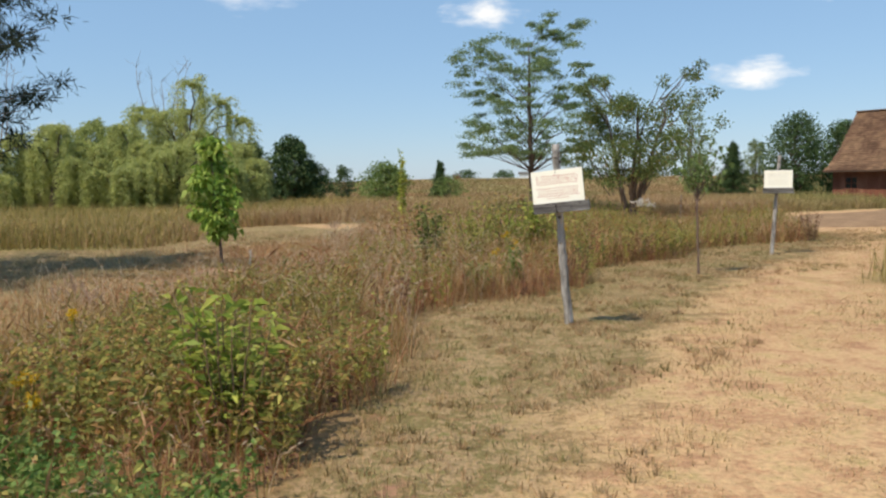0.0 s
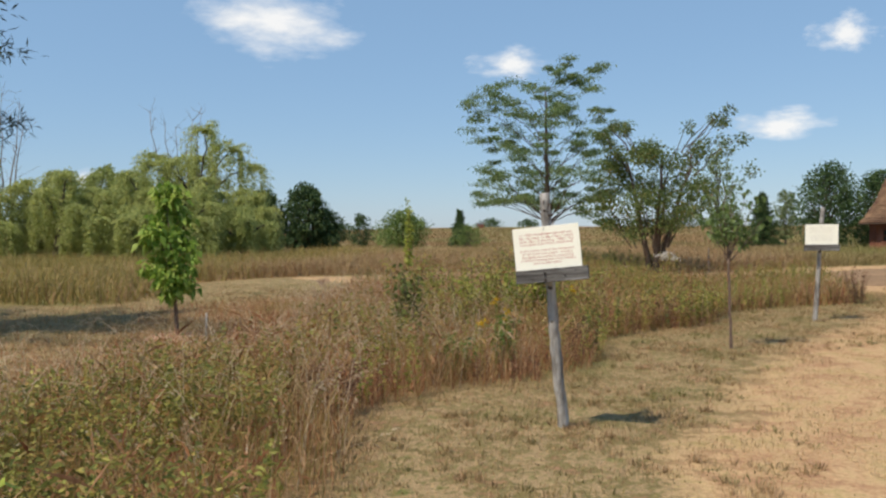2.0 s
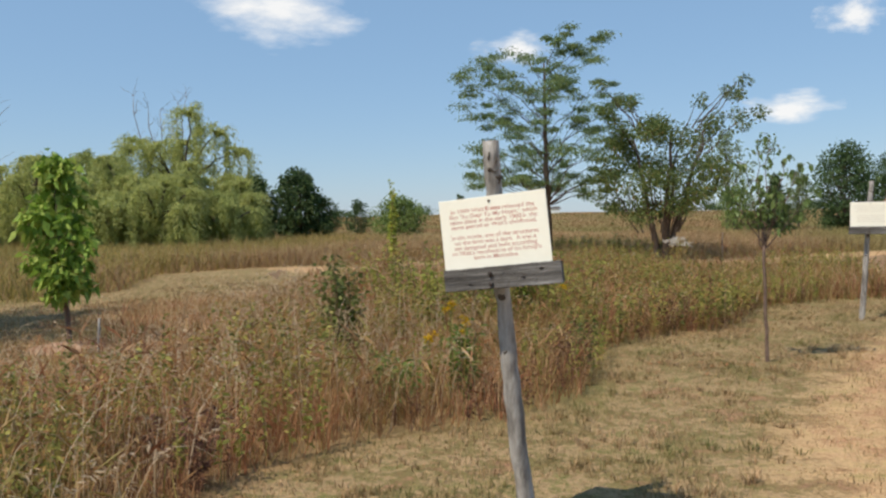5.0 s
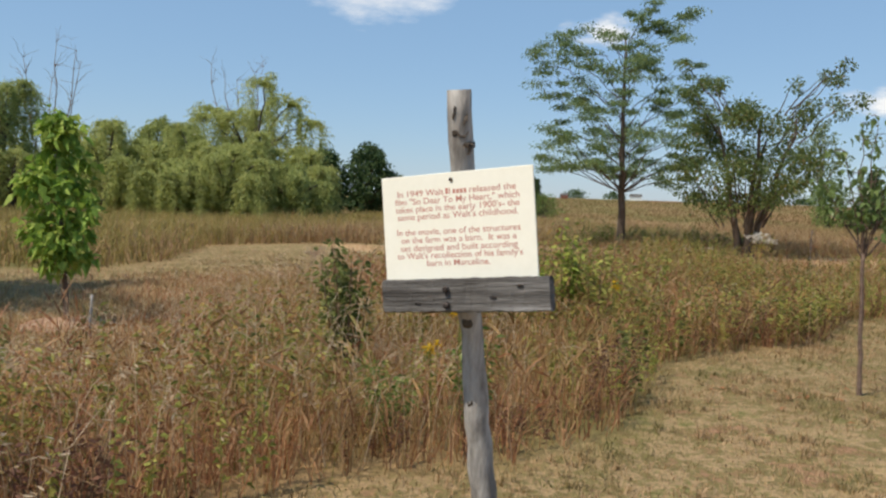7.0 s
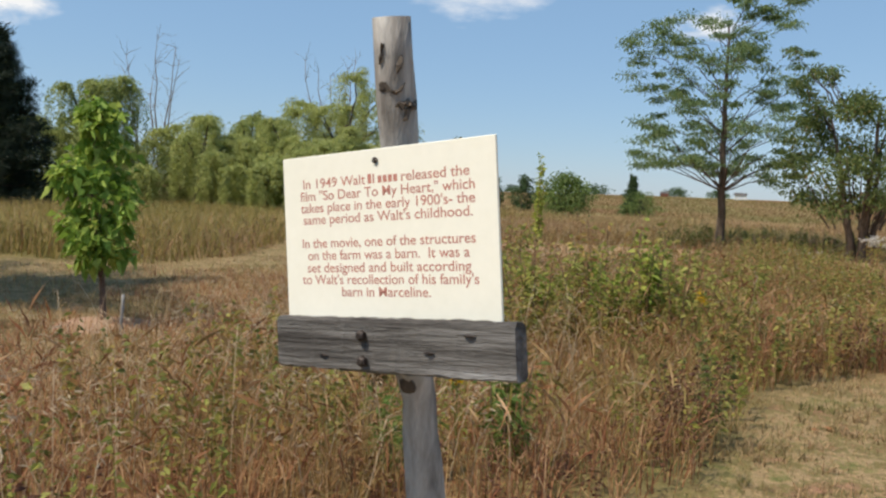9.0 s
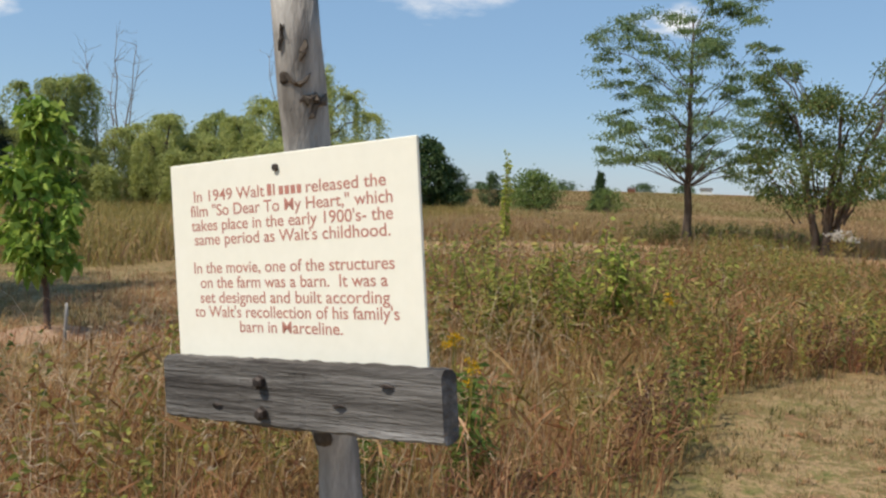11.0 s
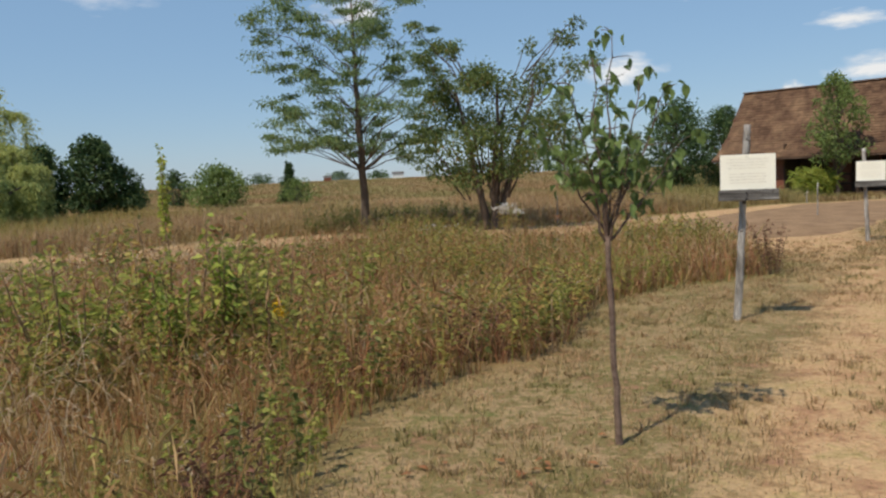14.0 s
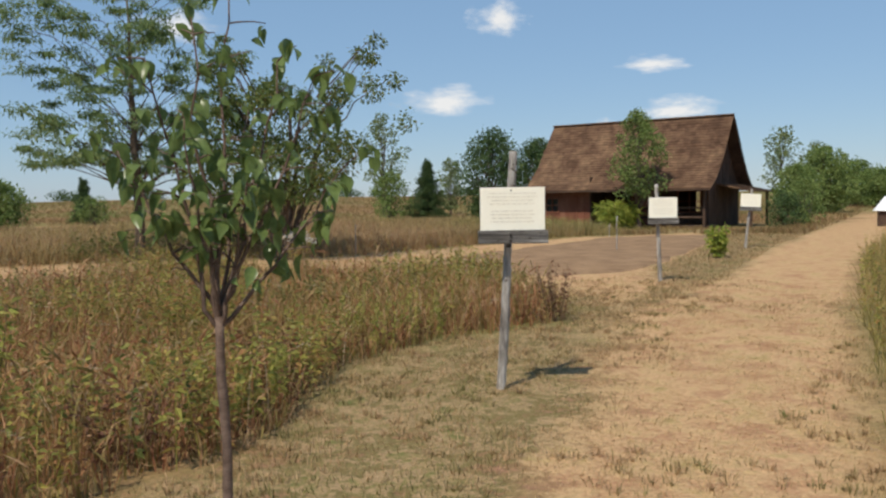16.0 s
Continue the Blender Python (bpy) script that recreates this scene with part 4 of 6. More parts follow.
broadleaf("pale_tree", "hazy pale far tree on the horizon", 78.0, 92.0, 7.5, 5.0, 1.0, 26, 60, 0.35, M_PALELEAF, 88, 0.12, 0.5, 0.8, 0.2)
broadleaf("green_tree", "far low green trees", 76.0, 72.0, 4.4, 6.0, 0.3, 46, 110, 0.3, M_MIDLEAF, 89, 0.12, 0.5, 0.8, 0.2)
broadleaf("front_tree", "small upright green tree before the barn", 25.2, 45.4, 6.0, 3.0, 1.6, 44, 85, 0.16, M_MIDLEAF, 90, 0.09, 0.4, 0.7, 0.17)
broadleaf("gable_shrub", "dark dense shrub by the barn gable", 32.2, 43.6, 1.7, 2.4, 0.1, 26, 70, 0.13, M_DARKLEAF, 91, 0.04, 0.4, 0.8, 0.2, stems=4, cat="bush")
broadleaf("gable_shrub", "green shrub at the end of the barn", 35.2, 45.6, 2.4, 2.6, 0.1, 26, 70, 0.14, M_MIDLEAF, 92, 0.04, 0.4, 0.8, 0.2, stems=4, cat="bush")
leafy_stem_plant("trail_shrub", "small bright yellow-green shrub beside the trail", 16.45, 27.5, 0.85, 0.62, 12, 38, 0.12, 0.07, M_LIME, 93, "bush")
leafy_stem_plant("young_tree", "thin staked young tree with pale leaves", -2.1, 29.6, 2.65, 0.32, 3, 120, 0.12, 0.08, M_LIME, 94, "tree", 0.2)
leafy_stem_plant("leafy_shrub", "bright yellow-green leafy young shrub in the bed edge", -1.05, 4.35, 0.88, 0.58, 22, 26, 0.09, 0.036, M_LIME, 95, "bush", 0.2)
leafy_stem_plant("leafy_weed", "dark green upright leafy weed in the meadow", -0.30, 12.15, 1.15, 0.60, 14, 40, 0.085, 0.045, M_WEED_DARK, 96, "plant", 0.15)
leafy_stem_plant("leafy_weed", "yellow-green tall leafy weed in the meadow", 1.0, 15.4, 1.3, 1.3, 16, 34, 0.09, 0.035, M_WEED, 97, "plant", 0.2)
leafy_stem_plant("leafy_weed", "slim tall yellow-green sapling above the meadow grass", 1.4, 15.0, 1.36, 0.34, 7, 46, 0.09, 0.036, M_LIME, 131, "plant", 0.25)
for wx, wy, wh, sd in ((0.72, 15.5, 1.0, 132), (1.05, 14.8, 0.92, 133), (1.75, 15.5, 1.05, 134), (0.45, 14.9, 0.88, 135)):
    leafy_stem_plant("leafy_weed", "yellow-green bushy leafy weed in the meadow", wx, wy, wh, 0.5, 11, 36, 0.08, 0.03, M_LIME if sd % 2 else M_WEED_LIGHT, sd, "plant", 0.3)
leafy_stem_plant("leafy_weed", "tall green leafy weed in the meadow", -1.2, 20.5, 1.05, 1.2, 14, 34, 0.10, 0.04, M_WEED, 98, "plant", 0.2)

for wx, wy, wh, ww, sd in ((0.4, 14.6, 1.15, 0.9, 121), (1.7, 14.9, 1.0, 0.9, 122), (1.3, 16.6, 1.1, 1.0, 123), (-0.3, 15.8, 1.0, 0.8, 124), (2.4, 16.6, 0.9, 0.9, 125)):
    leafy_stem_plant("leafy_weed", "yellow-green tall leafy weed in the meadow", wx, wy, wh, ww, 12, 38, 0.085, 0.032, M_WEED_LIGHT, sd, "plant", 0.2)
for wx, wy, wh, ww, sd in ((0.82, 11.05, 0.66, 0.34, 126), (0.3, 10.7, 0.42, 0.5, 129)):
    leafy_stem_plant("goldenrod_plant", "green goldenrod stems with narrow leaves by the sign", wx, wy, wh, ww, 9, 46, 0.085, 0.016, M_CLOVER, sd, "plant", 0.15)
for wx, wy, wh, ww, sd in ((3.3, 15.35, 0.5, 0.9, 131), (1.75, 12.1, 0.5, 0.6, 132), (-0.62, 8.9, 0.45, 0.6, 133), (4.3, 17.0, 0.5, 0.8, 134), (8.2, 19.5, 0.75, 0.6, 135)):
    leafy_stem_plant("dead_weed", "dead reddish-brown weed clump at the bed edge", wx, wy, wh, ww, 14, 30, 0.05, 0.02, M_DEAD, sd, "plant", 0.1)


# ---- barn ----
def barn():
    e = root("barn", 27.67, 43.6, float(gz(28, 43)), -0.925)
    L, W = 9.4, 7.0
    prof = [(-0.25, 1.92), (0.35, 2.22), (0.95, 2.68), (1.6, 3.3), (3.5, 5.58)]
    back = [(W - y, z) for y, z in prof]

    def course_set(pr):
        s = Soup()
        pr = np.array(pr)
        seg = np.linalg.norm(np.diff(pr, axis=0), axis=1)
        cum = np.concatenate([[0], np.cumsum(seg)])
        n = int(cum[-1] / 0.19)
        for k in range(n):
            d0, d1 = k * 0.19, min(cum[-1], k * 0.19 + 0.27)
            y0, z0 = np.interp(d0, cum, pr[:, 0]), np.interp(d0, cum, pr[:, 1])
            y1, z1 = np.interp(d1, cum, pr[:, 0]), np.interp(d1, cum, pr[:, 1])
            x = -L - 0.3 + rng.uniform(0, 0.1)
            while x < 0.3:
                w = rng.uniform(0.14, 0.32)
                x2 = min(0.32, x + w - 0.008)
                t = 0.048 + rng.uniform(-0.010, 0.012)
                dz = rng.normal(0, 0.008)
                s.add([(x, y0, z0 + dz), (x2, y0, z0 + dz), (x2, y0, z0 + t + dz), (x, y0, z0 + t + dz), (x2, y1, z1 + 0.012), (x, y1, z1 + 0.012)],
                      [(0, 1, 2, 3), (3, 2, 4, 5)])
                x += w
        return s

    roof = part("roof", course_set(prof), M_ROOF, e, "brown weathered wood-shingle roof with flared eaves")
    part("back_slope", course_set(back), M_ROOF, roof)
    deck = Soup()
    for pr, sgn in ((prof, 1), (back, -1)):
        for (y0, z0), (y1, z1) in zip(pr[:-1], pr[1:]):
            v = [(x, y, z - dz) for dz in (0.01, 0.09) for x, y, z in ((-L - 0.28, y0, z0), (0.28, y0, z0), (0.28, y1, z1), (-L - 0.28, y1, z1))]
            deck.add(v, [(0, 1, 2, 3), (7, 6, 5, 4), (0, 4, 5, 1), (1, 5, 6, 2), (2, 6, 7, 3), (3, 7, 4, 0)])
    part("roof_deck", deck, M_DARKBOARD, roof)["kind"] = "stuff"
    rid = Soup()
    box(rid, -L - 0.3, 0.3, 3.36, 3.64, 5.56, 5.63, 0.004, 0.01)
    part("ridge_cap", rid, M_ROOF, roof)

    def boards(name, mat, label, x0, x1, y, z0, z1, hole=None, th=0.03, along="x", top=None):
        """A wall: inner lining in strips, with each weatherboard nailed on as a piece of its own."""
        lining, spans = Soup(), []
        x = x0
        while x < x1 - 0.01:
            w = min(rng.uniform(0.16, 0.24), x1 - x)
            zt = z1 if top is None else top(x + w / 2)
            cut = [(z0, zt)]
            if hole and x + w > hole[0] and x < hole[1]:
                cut = [(z0, hole[2]), (hole[3], zt)]
            spans += [(x, w, p, q) for p, q in cut if q - p > 0.02]
            x += w
        for x, w, p, q in spans:
            if along == "x":
                box(lining, x, x + w, y + th, y + th + 0.02, p, q)
            else:
                box(lining, y - 0.02, y, x, x + w, p, q)
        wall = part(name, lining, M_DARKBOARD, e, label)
        for x, w, p, q in spans:
            j, one = rng.normal(0, 0.006), Soup()
            if along == "x":
                box(one, x + 0.004, x + w - 0.004, y + j, y + th + j, p, q)
            else:
                box(one, y + 0.001 + abs(j), y + th + abs(j), x + 0.004, x + w - 0.004, p, q)
            part("board", one, mat, wall)

    boards("front_wall", M_BOARD, "red-brown board wall", -L, -6.1, 0.45, 0.0, 2.25, (-8.6, -7.9, 0.85, 1.5))
    boards("porch_wall", M_DARKBOARD, "boards behind the open porch, its shade put into their dark colour", -6.1, -0.3, 2.3, 0.0, 3.9, (-2.1, -1.0, 0.8, 1.8))
    boards("porch_end_wall", M_DARKBOARD, "", 0.45, 2.3, -6.1, 0.0, 2.6, None, 0.04, "y")
    roof_z = lambda y: float(np.interp(y if y < 3.5 else W - y, [p[0] for p in prof], [p[1] for p in prof])) - 0.1
    boards("gable_wall", M_DARKBOARD, "board gable with its shade put into the dark brown", 1.4, W - 0.4, -0.35, 0.0, 5, None, 0.04, "y", roof_z)
    boards("far_gable_wall", M_DARKBOARD, "", 0.45, W - 0.4, -L, 0.0, 5, None, 0.04, "y", roof_z)
    boards("back_wall", M_DARKBOARD, "", -L, -0.3, W - 0.45, 0.0, 2.2, (-2.4, -0.9, 0.7, 1.8))
    fl = Soup()
    box(fl, -6.1, -0.1, 0.2, 2.3, 0.0, 0.14, 0.003, 0.01)
    part("porch_floor", fl, M_DARKBOARD, e)
    for x in (-0.2, -2.5, -4.4):
        p = Soup()
        box(p, x - 0.075, x + 0.075, 0.35, 0.5, 0.0, 2.15, 0.004, 0.015)
        part("post", p, M_DARKBOARD, e)
    for z in (0.5, 0.95):
        for x0, x1 in ((-2.42, -0.28), (-4.3, -2.6)):
            r = Soup()
            box(r, x0, x1, 0.38, 0.45, z, z + 0.09, 0.003, 0.012)
            part("rail", r, M_DARKBOARD, e)
    for (x0, x1, z0, z1, y, mat) in ((-8.6, -7.9, 0.85, 1.5, 0.42, M_BOARD), (-2.1, -1.0, 0.8, 1.8, 2.27, M_DARKBOARD)):
        wdw = Soup()
        for a in ((x0 - 0.06, x1 + 0.06, z0 - 0.07, z0), (x0 - 0.06, x1 + 0.06, z1, z1 + 0.06), (x0 - 0.06, x0, z0, z1), (x1, x1 + 0.06, z0, z1), ((x0 + x1) / 2 - 0.02, (x0 + x1) / 2 + 0.02, z0, z1),
                  (x0, x1, (z0 + z1) / 2 - 0.02, (z0 + z1) / 2 + 0.02)):
            box(wdw, a[0], a[1], y - 0.02, y + 0.08, a[2], a[3])
        w = part("window", wdw, M_BOARD, e)
        if y < 1:
            g = Soup()
            box(g, x0, x1, y + 0.04, y + 0.05, z0, z1)
            part("pane", g, M_GLASS, w)
    d = Soup()
    box(d, -4.6, -3.5, 2.22, 2.27, 0.14, 2.0, 0.0, 0.01)
    part("door", d, M_BOARD, e)
    # lean-to roof on the gable side
    s = Soup()
    for k in range(9):
        x0, x1 = -0.3 + k * 0.2, -0.3 + k * 0.2 + 0.24
        y = 2.6
        while y < 6.2:
            w = rng.uniform(0.15, 0.3)
            z0, z1 = 2.15 - 0.22 * (x0 + 0.3), 2.15 - 0.22 * (x1 + 0.3)
            box(s, x0, x1, y, y + w - 0.01, min(z0, z1), min(z0, z1) + 0.06, 0.006)
            y += w
    lean = part("lean_to_roof", s, M_ROOF, e)
    for y in (2.8, 5.9):
        p = Soup()
        box(p, 1.25, 1.37, y, y + 0.12, 0, 1.85, 0.003, 0.01)
        part("post", p, M_DARKBOARD, e)
    return tagged(e, "old low barn with brown shingle roof and open porch", "barn")


barn()
leafy_stem_plant("tall_grass_clump", "yellow-green arching ornamental grass clump by the barn", 24.4, 46.0, 1.25, 2.0, 70, 30, 0.5, 0.03, M_LIME, 99, "plant", 0.1, sway=1.0)


# ---- signs ----
def text_mesh(body, size, bold=0.0):
    cu = bpy.data.curves.new("lettering", "FONT")
    cu.body, cu.size, cu.offset, cu.extrude = body, 1.0, bold, 0.004
    tmp = new("lettering", cu)
    me = bpy.data.meshes.new_from_object(tmp.evaluated_get(bpy.context.evaluated_depsgraph_get()))
    bpy.data.objects.remove(tmp)
    bpy.data.curves.remove(cu)
    me.transform(Matrix.Scale(size, 4))
    co = np.array([v.co[:] for v in me.vertices])
    return me, float(co[:, 0].min()), float(co[:, 0].max())


def sign(x, y, top, panel_c, panel_w, panel_h, az, roll, label, readable, seed, post_r=0.036, bar_w=0.0):
    """Round post with a ledge board and a sign panel standing on it. az: the way that the panel faces, roll: its tilt in its own plane."""
    global rng
    keep, rng = rng, np.random.default_rng(seed)
    z0 = float(gz(x, y))
    e = root("information_sign", x, y, z0)
    base = np.array([x, y, z0])
    head = np.array(top) - base
    n = 26
    k = np.linspace(0, 1, n)[:, None]
    L = np.array([0, 0, -0.06]) * (1 - k) + head * k
    L[:, 0] -= 0.014 * np.sin(np.pi * k[:, 0]) * (1 if readable else 0)
    r = np.full(n, post_r) * (1.06 - 0.17 * k[:, 0]) * (1 + 0.05 * np.sin(k[:, 0] * 31 + seed) * np.sin(k[:, 0] * 13))
    zf = (panel_c[2] - panel_h / 2 - 0.16 - z0) / head[2]
    r *= 1 - 0.16 * np.exp(-((k[:, 0] - zf) / 0.05) ** 2)
    L[1:-1] += rng.normal(0, 0.0022, (n - 2, 3))
    ps = Soup()
    tube(ps, L, r, 16, 0.018)
    post = part("post", ps, M_POST, e, "weathered grey round wooden post", smooth=True)
    for f, a, sz in ((0.93, 4.35, 0.011), (0.855, 4.95, 0.026), (0.62, 4.6, 0.018), (0.48, 4.2, 0.014), (0.36, 5.2, 0.012)):
        i = f * (n - 1)
        c = L[int(i)] + (L[min(n - 1, int(i) + 1)] - L[int(i)]) * (i - int(i))
        o = np.array([math.cos(a), math.sin(a), 0]) * post_r * 0.93
        ks = Soup()
        tube(ks, [c + o * 0.80, c + o * 1.01, c + o * 1.035], [sz * 1.1, sz * 0.9, sz * 0.5], 10, 0.18)
        part("knot", ks, M_POSTSHADE, post, smooth=True)
    # shreds of bark left under the post's head
    for f, a0, a1, th in ((0.955, 4.30, 4.55, 0.0050), (0.948, 5.15, 5.35, 0.0055), (0.925, 4.25, 5.45, 0.0045), (0.915, 5.0, 5.9, 0.0075), (0.905, 5.3, 6.1, 0.006)):
        i = f * (n - 1)
        c = L[int(i)] + (L[min(n - 1, int(i) + 1)] - L[int(i)]) * (i - int(i))
        ks = Soup()
        aa = np.linspace(a0, a1, 7)
        wave = np.cumsum(rng.normal(0, 0.004, 7)) + (0.018 * np.linspace(-1, 1, 7) ** 2 if a1 - a0 > 1 else np.linspace(-0.016, 0.016, 7))
        tube(ks, [c + np.array([math.cos(t_) * post_r * 0.97, math.sin(t_) * post_r * 0.97, w_]) for t_, w_ in zip(aa, wave)], th * np.array([0.25, 0.8, 1.1, 0.7, 1.2, 0.8, 0.25]), 6, 0.25)
        part("bark_shred", ks, M_POSTSHADE, post)
    # panel and ledge share a frame: x along the panel, z up it, -y to the front
    m = Matrix.Translation(Vector(panel_c) - Vector(base)) @ Matrix.Rotation(az, 4, "Z") @ Matrix.Rotation(roll, 4, "Y")
    w, h = panel_w, panel_h
    pn = Soup()
    box(pn, -w / 2, w / 2, -0.003, 0.003, -h / 2 - 0.01, h / 2, 0.0, 0.0012)
    panel = part("panel", pn, M_PANEL, e, "cream sign panel with red-brown lettering" if readable else "cream sign panel with faded lettering")
    panel.matrix_local = m
    bw, off = bar_w or w * 1.08, 0.027 if bar_w else 0.0
    bh, bt = h * 0.31, 0.04
    nb = 40
    bs = Soup()
    xx = np.linspace(-bw / 2 + off, bw / 2 + off, nb)
    rings = []
    for i, xv in enumerate(xx):
        j = rng.normal(0, 0.0010, 8)
        c = 0.004 if 0 < i < nb - 1 else 0.008
        zt, zb = -h / 2 + 0.002, -h / 2 + 0.002 - bh
        ring = [(-0.004 - bt, zb + c), (-0.004 - bt, zt - c), (-0.004 - bt + c, zt), (-0.006 - c, zt), (-0.006, zt - c), (-0.006, zb + c), (-0.006 - c, zb), (-0.004 - bt + c, zb)]
        rings.append([(xv, yy + j[q] * 0.7, zz + j[(q + 3) % 8]) for q, (yy, zz) in enumerate(ring)])
    bq = [(i * 8 + a, (i + 1) * 8 + a, (i + 1) * 8 + (a + 1) % 8, i * 8 + (a + 1) % 8) for i in range(nb - 1) for a in range(8)]
    bq += [(0, 1, 2, 3), (0, 3, 4, 7), (4, 5, 6, 7)] + [((nb - 1) * 8 + a, (nb - 1) * 8 + b, (nb - 1) * 8 + c, (nb - 1) * 8 + d) for a, b, c, d in ((3, 2, 1, 0), (7, 4, 3, 0), (7, 6, 5, 4))]
    bs.add(np.array(rings).reshape(-1, 3), bq)
    bar = part("ledge_board", bs, M_PLANK, e, "rough grey weathered ledge board")
    bar.matrix_local = m
    for bx, bz in ((-w * 0.045, -h / 2 - bh * 0.28), (-w * 0.045, -h / 2 - bh * 0.76)):
        b = Soup()
        tube(b, [(bx, -0.044 - 0.002, bz), (bx, -0.055, bz), (bx, -0.0585, bz)], [0.0105, 0.0105, 0.006], 6)
        part("bolt", b, M_BOLT, bar)
    for bx, bz in ((-w * 0.02, h / 2 - 0.022),):
        b = Soup()
        tube(b, [(bx, -0.003, bz), (bx, -0.007, bz), (bx, -0.008, bz)], [0.006, 0.006, 0.003], 8)
        part("screw", b, M_BOLT, panel)
    for bx, bz in ((w * 0.25, -h / 2 - bh * 0.55), (w * 0.42, -h / 2 - bh * 0.22), (-w * 0.24, -h / 2 - bh * 0.7)):
        b = Soup()
        tube(b, [(bx - 0.011, -0.0462, bz), (bx, -0.0475, bz + 0.001), (bx + 0.012, -0.0462, bz)], [0.0012, 0.0035, 0.0012], 6)
        part("nail_scar", b, M_BOLT, bar)
    if readable:
        lines = [("In 1949 Walt |released the", 0.320, 0.396), ("film \"So Dear To My Heart,\" which", 0.244, 0.416), ("takes place in the early 1900's- the", 0.170, 0.415), ("same period as Walt's childhood.", 0.097, 0.403),
                 ("In the movie, one of the structures", -0.05, 0.412), ("on the farm was a barn.  It was a", -0.126, 0.385), ("set designed and built according", -0.203, 0.390), ("to Walt's recollection of his family's", -0.276, 0.420),
                 ("barn in Marceline.", -0.35, 0.212)]
        size = 0.0268
        for body, f, width in lines:
            width *= w / 0.507
            pieces = body.split("|")
            gap = 0.075 if len(pieces) == 2 else 0.0
            made = [text_mesh(p, size, 0.006) for p in pieces]
            total = sum(b - a for _, a, b in made) + gap
            sx = width / total
            cur = -width / 2
            for i, (me, a, b) in enumerate(made):
                me.materials.clear()
                me.materials.append(M_LETTER)
                o = new("lettering", me)
                o.parent = panel
                o.matrix_local = Matrix.Translation((cur - a * sx, -0.00325, f * h - 0.007)) @ Matrix.Rotation(math.pi / 2, 4, "X") @ Matrix.Diagonal((sx, 1, 1, 1))
                cur += (b - a) * sx
                if i == 0 and gap:
                    pitch = (gap * sx - 0.012) / 6
                    for q in range(6):
                        bar_s, tall = Soup(), (0.0115, 0.0105, 0.0065, 0.0065, 0.0065, 0.0065)[q]
                        x_q = cur + 0.006 + q * pitch
                        box(bar_s, x_q, x_q + pitch * (0.30 if q == 1 else 0.72), -0.0034, -0.0025, f * h - 0.0068, f * h + tall)
                        part("name_bar", bar_s, M_LETTER, panel)
                    cur += gap * sx
    else:
        for i in range(9):
            if i == 4:
                continue
            f = 0.36 - i * 0.082
            ln = rng.uniform(0.62, 0.80) * w
            s = Soup()
            xq = -ln / 2
            while xq < ln / 2:
                q = min(rng.uniform(0.02, 0.055), ln / 2 - xq)
                box(s, xq, xq + q - 0.006, -0.0044, -0.0035, f * h - 0.0055, f * h + 0.0055)
                xq += q
            part("text_line", s, M_FADED, panel)
    rng = keep
    return tagged(e, label, "sign", "information signs along the trail")


sign(1.28, 8.50, (1.113, 8.265, 1.818), (1.126, 8.228, 1.408), 0.514, 0.322, -0.335, -0.098, "leaning grey post with cream text panel on a ledge board", True, 101, 0.042, 0.555)
sign(6.14, 16.33, (6.241, 16.27, 1.905), (6.18, 16.15, 1.452), 0.505, 0.335, -0.29, 0.0, "leaning grey post with cream text panel, faded", False, 102)
sign(12.09, 23.26, (11.98, 23.22, 1.76), (12.05, 23.11, 1.34), 0.505, 0.365, -0.35, 0.0, "grey post with cream text panel near the drive", False, 103)
sign(19.72, 30.65, (19.95, 30.65, 1.74), (19.82, 30.53, 1.40), 0.56, 0.38, -0.55, 0.05, "small far grey post with cream text panel", False, 104)


# ---- white peaked marker far along the trail, stakes, stones ----
def peaked_marker():
    e = root("peaked_marker", 36.0, 41.3, float(gz(36, 41.3)), -0.7)
    s = Soup()
    s.add([(-0.5, -0.4, 0.75), (0.5, -0.4, 0.75), (0.5, 0.4, 0.75), (-0.5, 0.4, 0.75), (0, -0.05, 1.45), (0, 0.05, 1.45)], [(3, 2, 1, 0)], [(0, 1, 4), (1, 2, 5), (1, 5, 4), (2, 3, 5), (3, 0, 4), (3, 4, 5)])
    part("peak", s, M_WHITE, e)
    b = Soup()
    box(b, -0.3, 0.3, -0.25, 0.25, 0, 0.75, 0.0, 0.01)
    part("base", b, M_DARKBOARD, e)
    tagged(e, "white peaked roof of a small dark marker box", "marker")


peaked_marker()


def far_shed(x, y, w, h, wall_mat, label):
    """A small gabled farm building far off."""
    z = float(gz(x, y))
    e = root("farm_building", x, y, z)
    b = Soup()
    box(b, -w / 2, w / 2, -w * 0.3, w * 0.3, -0.3, h * 0.62, 0.0, 0.03)
    part("wall", b, wall_mat, e)
    r = Soup()
    a, d = w * 0.55, w * 0.36
    r.add([(-a, -d, h * 0.58), (a, -d, h * 0.58), (a, 0, h), (-a, 0, h), (a, d, h * 0.58), (-a, d, h * 0.58)], [(0, 1, 2, 3), (3, 2, 4, 5)], [(0, 3, 5), (1, 4, 2)])
    part("roof", r, M_PLANK, e)
    tagged(e, label, "building")


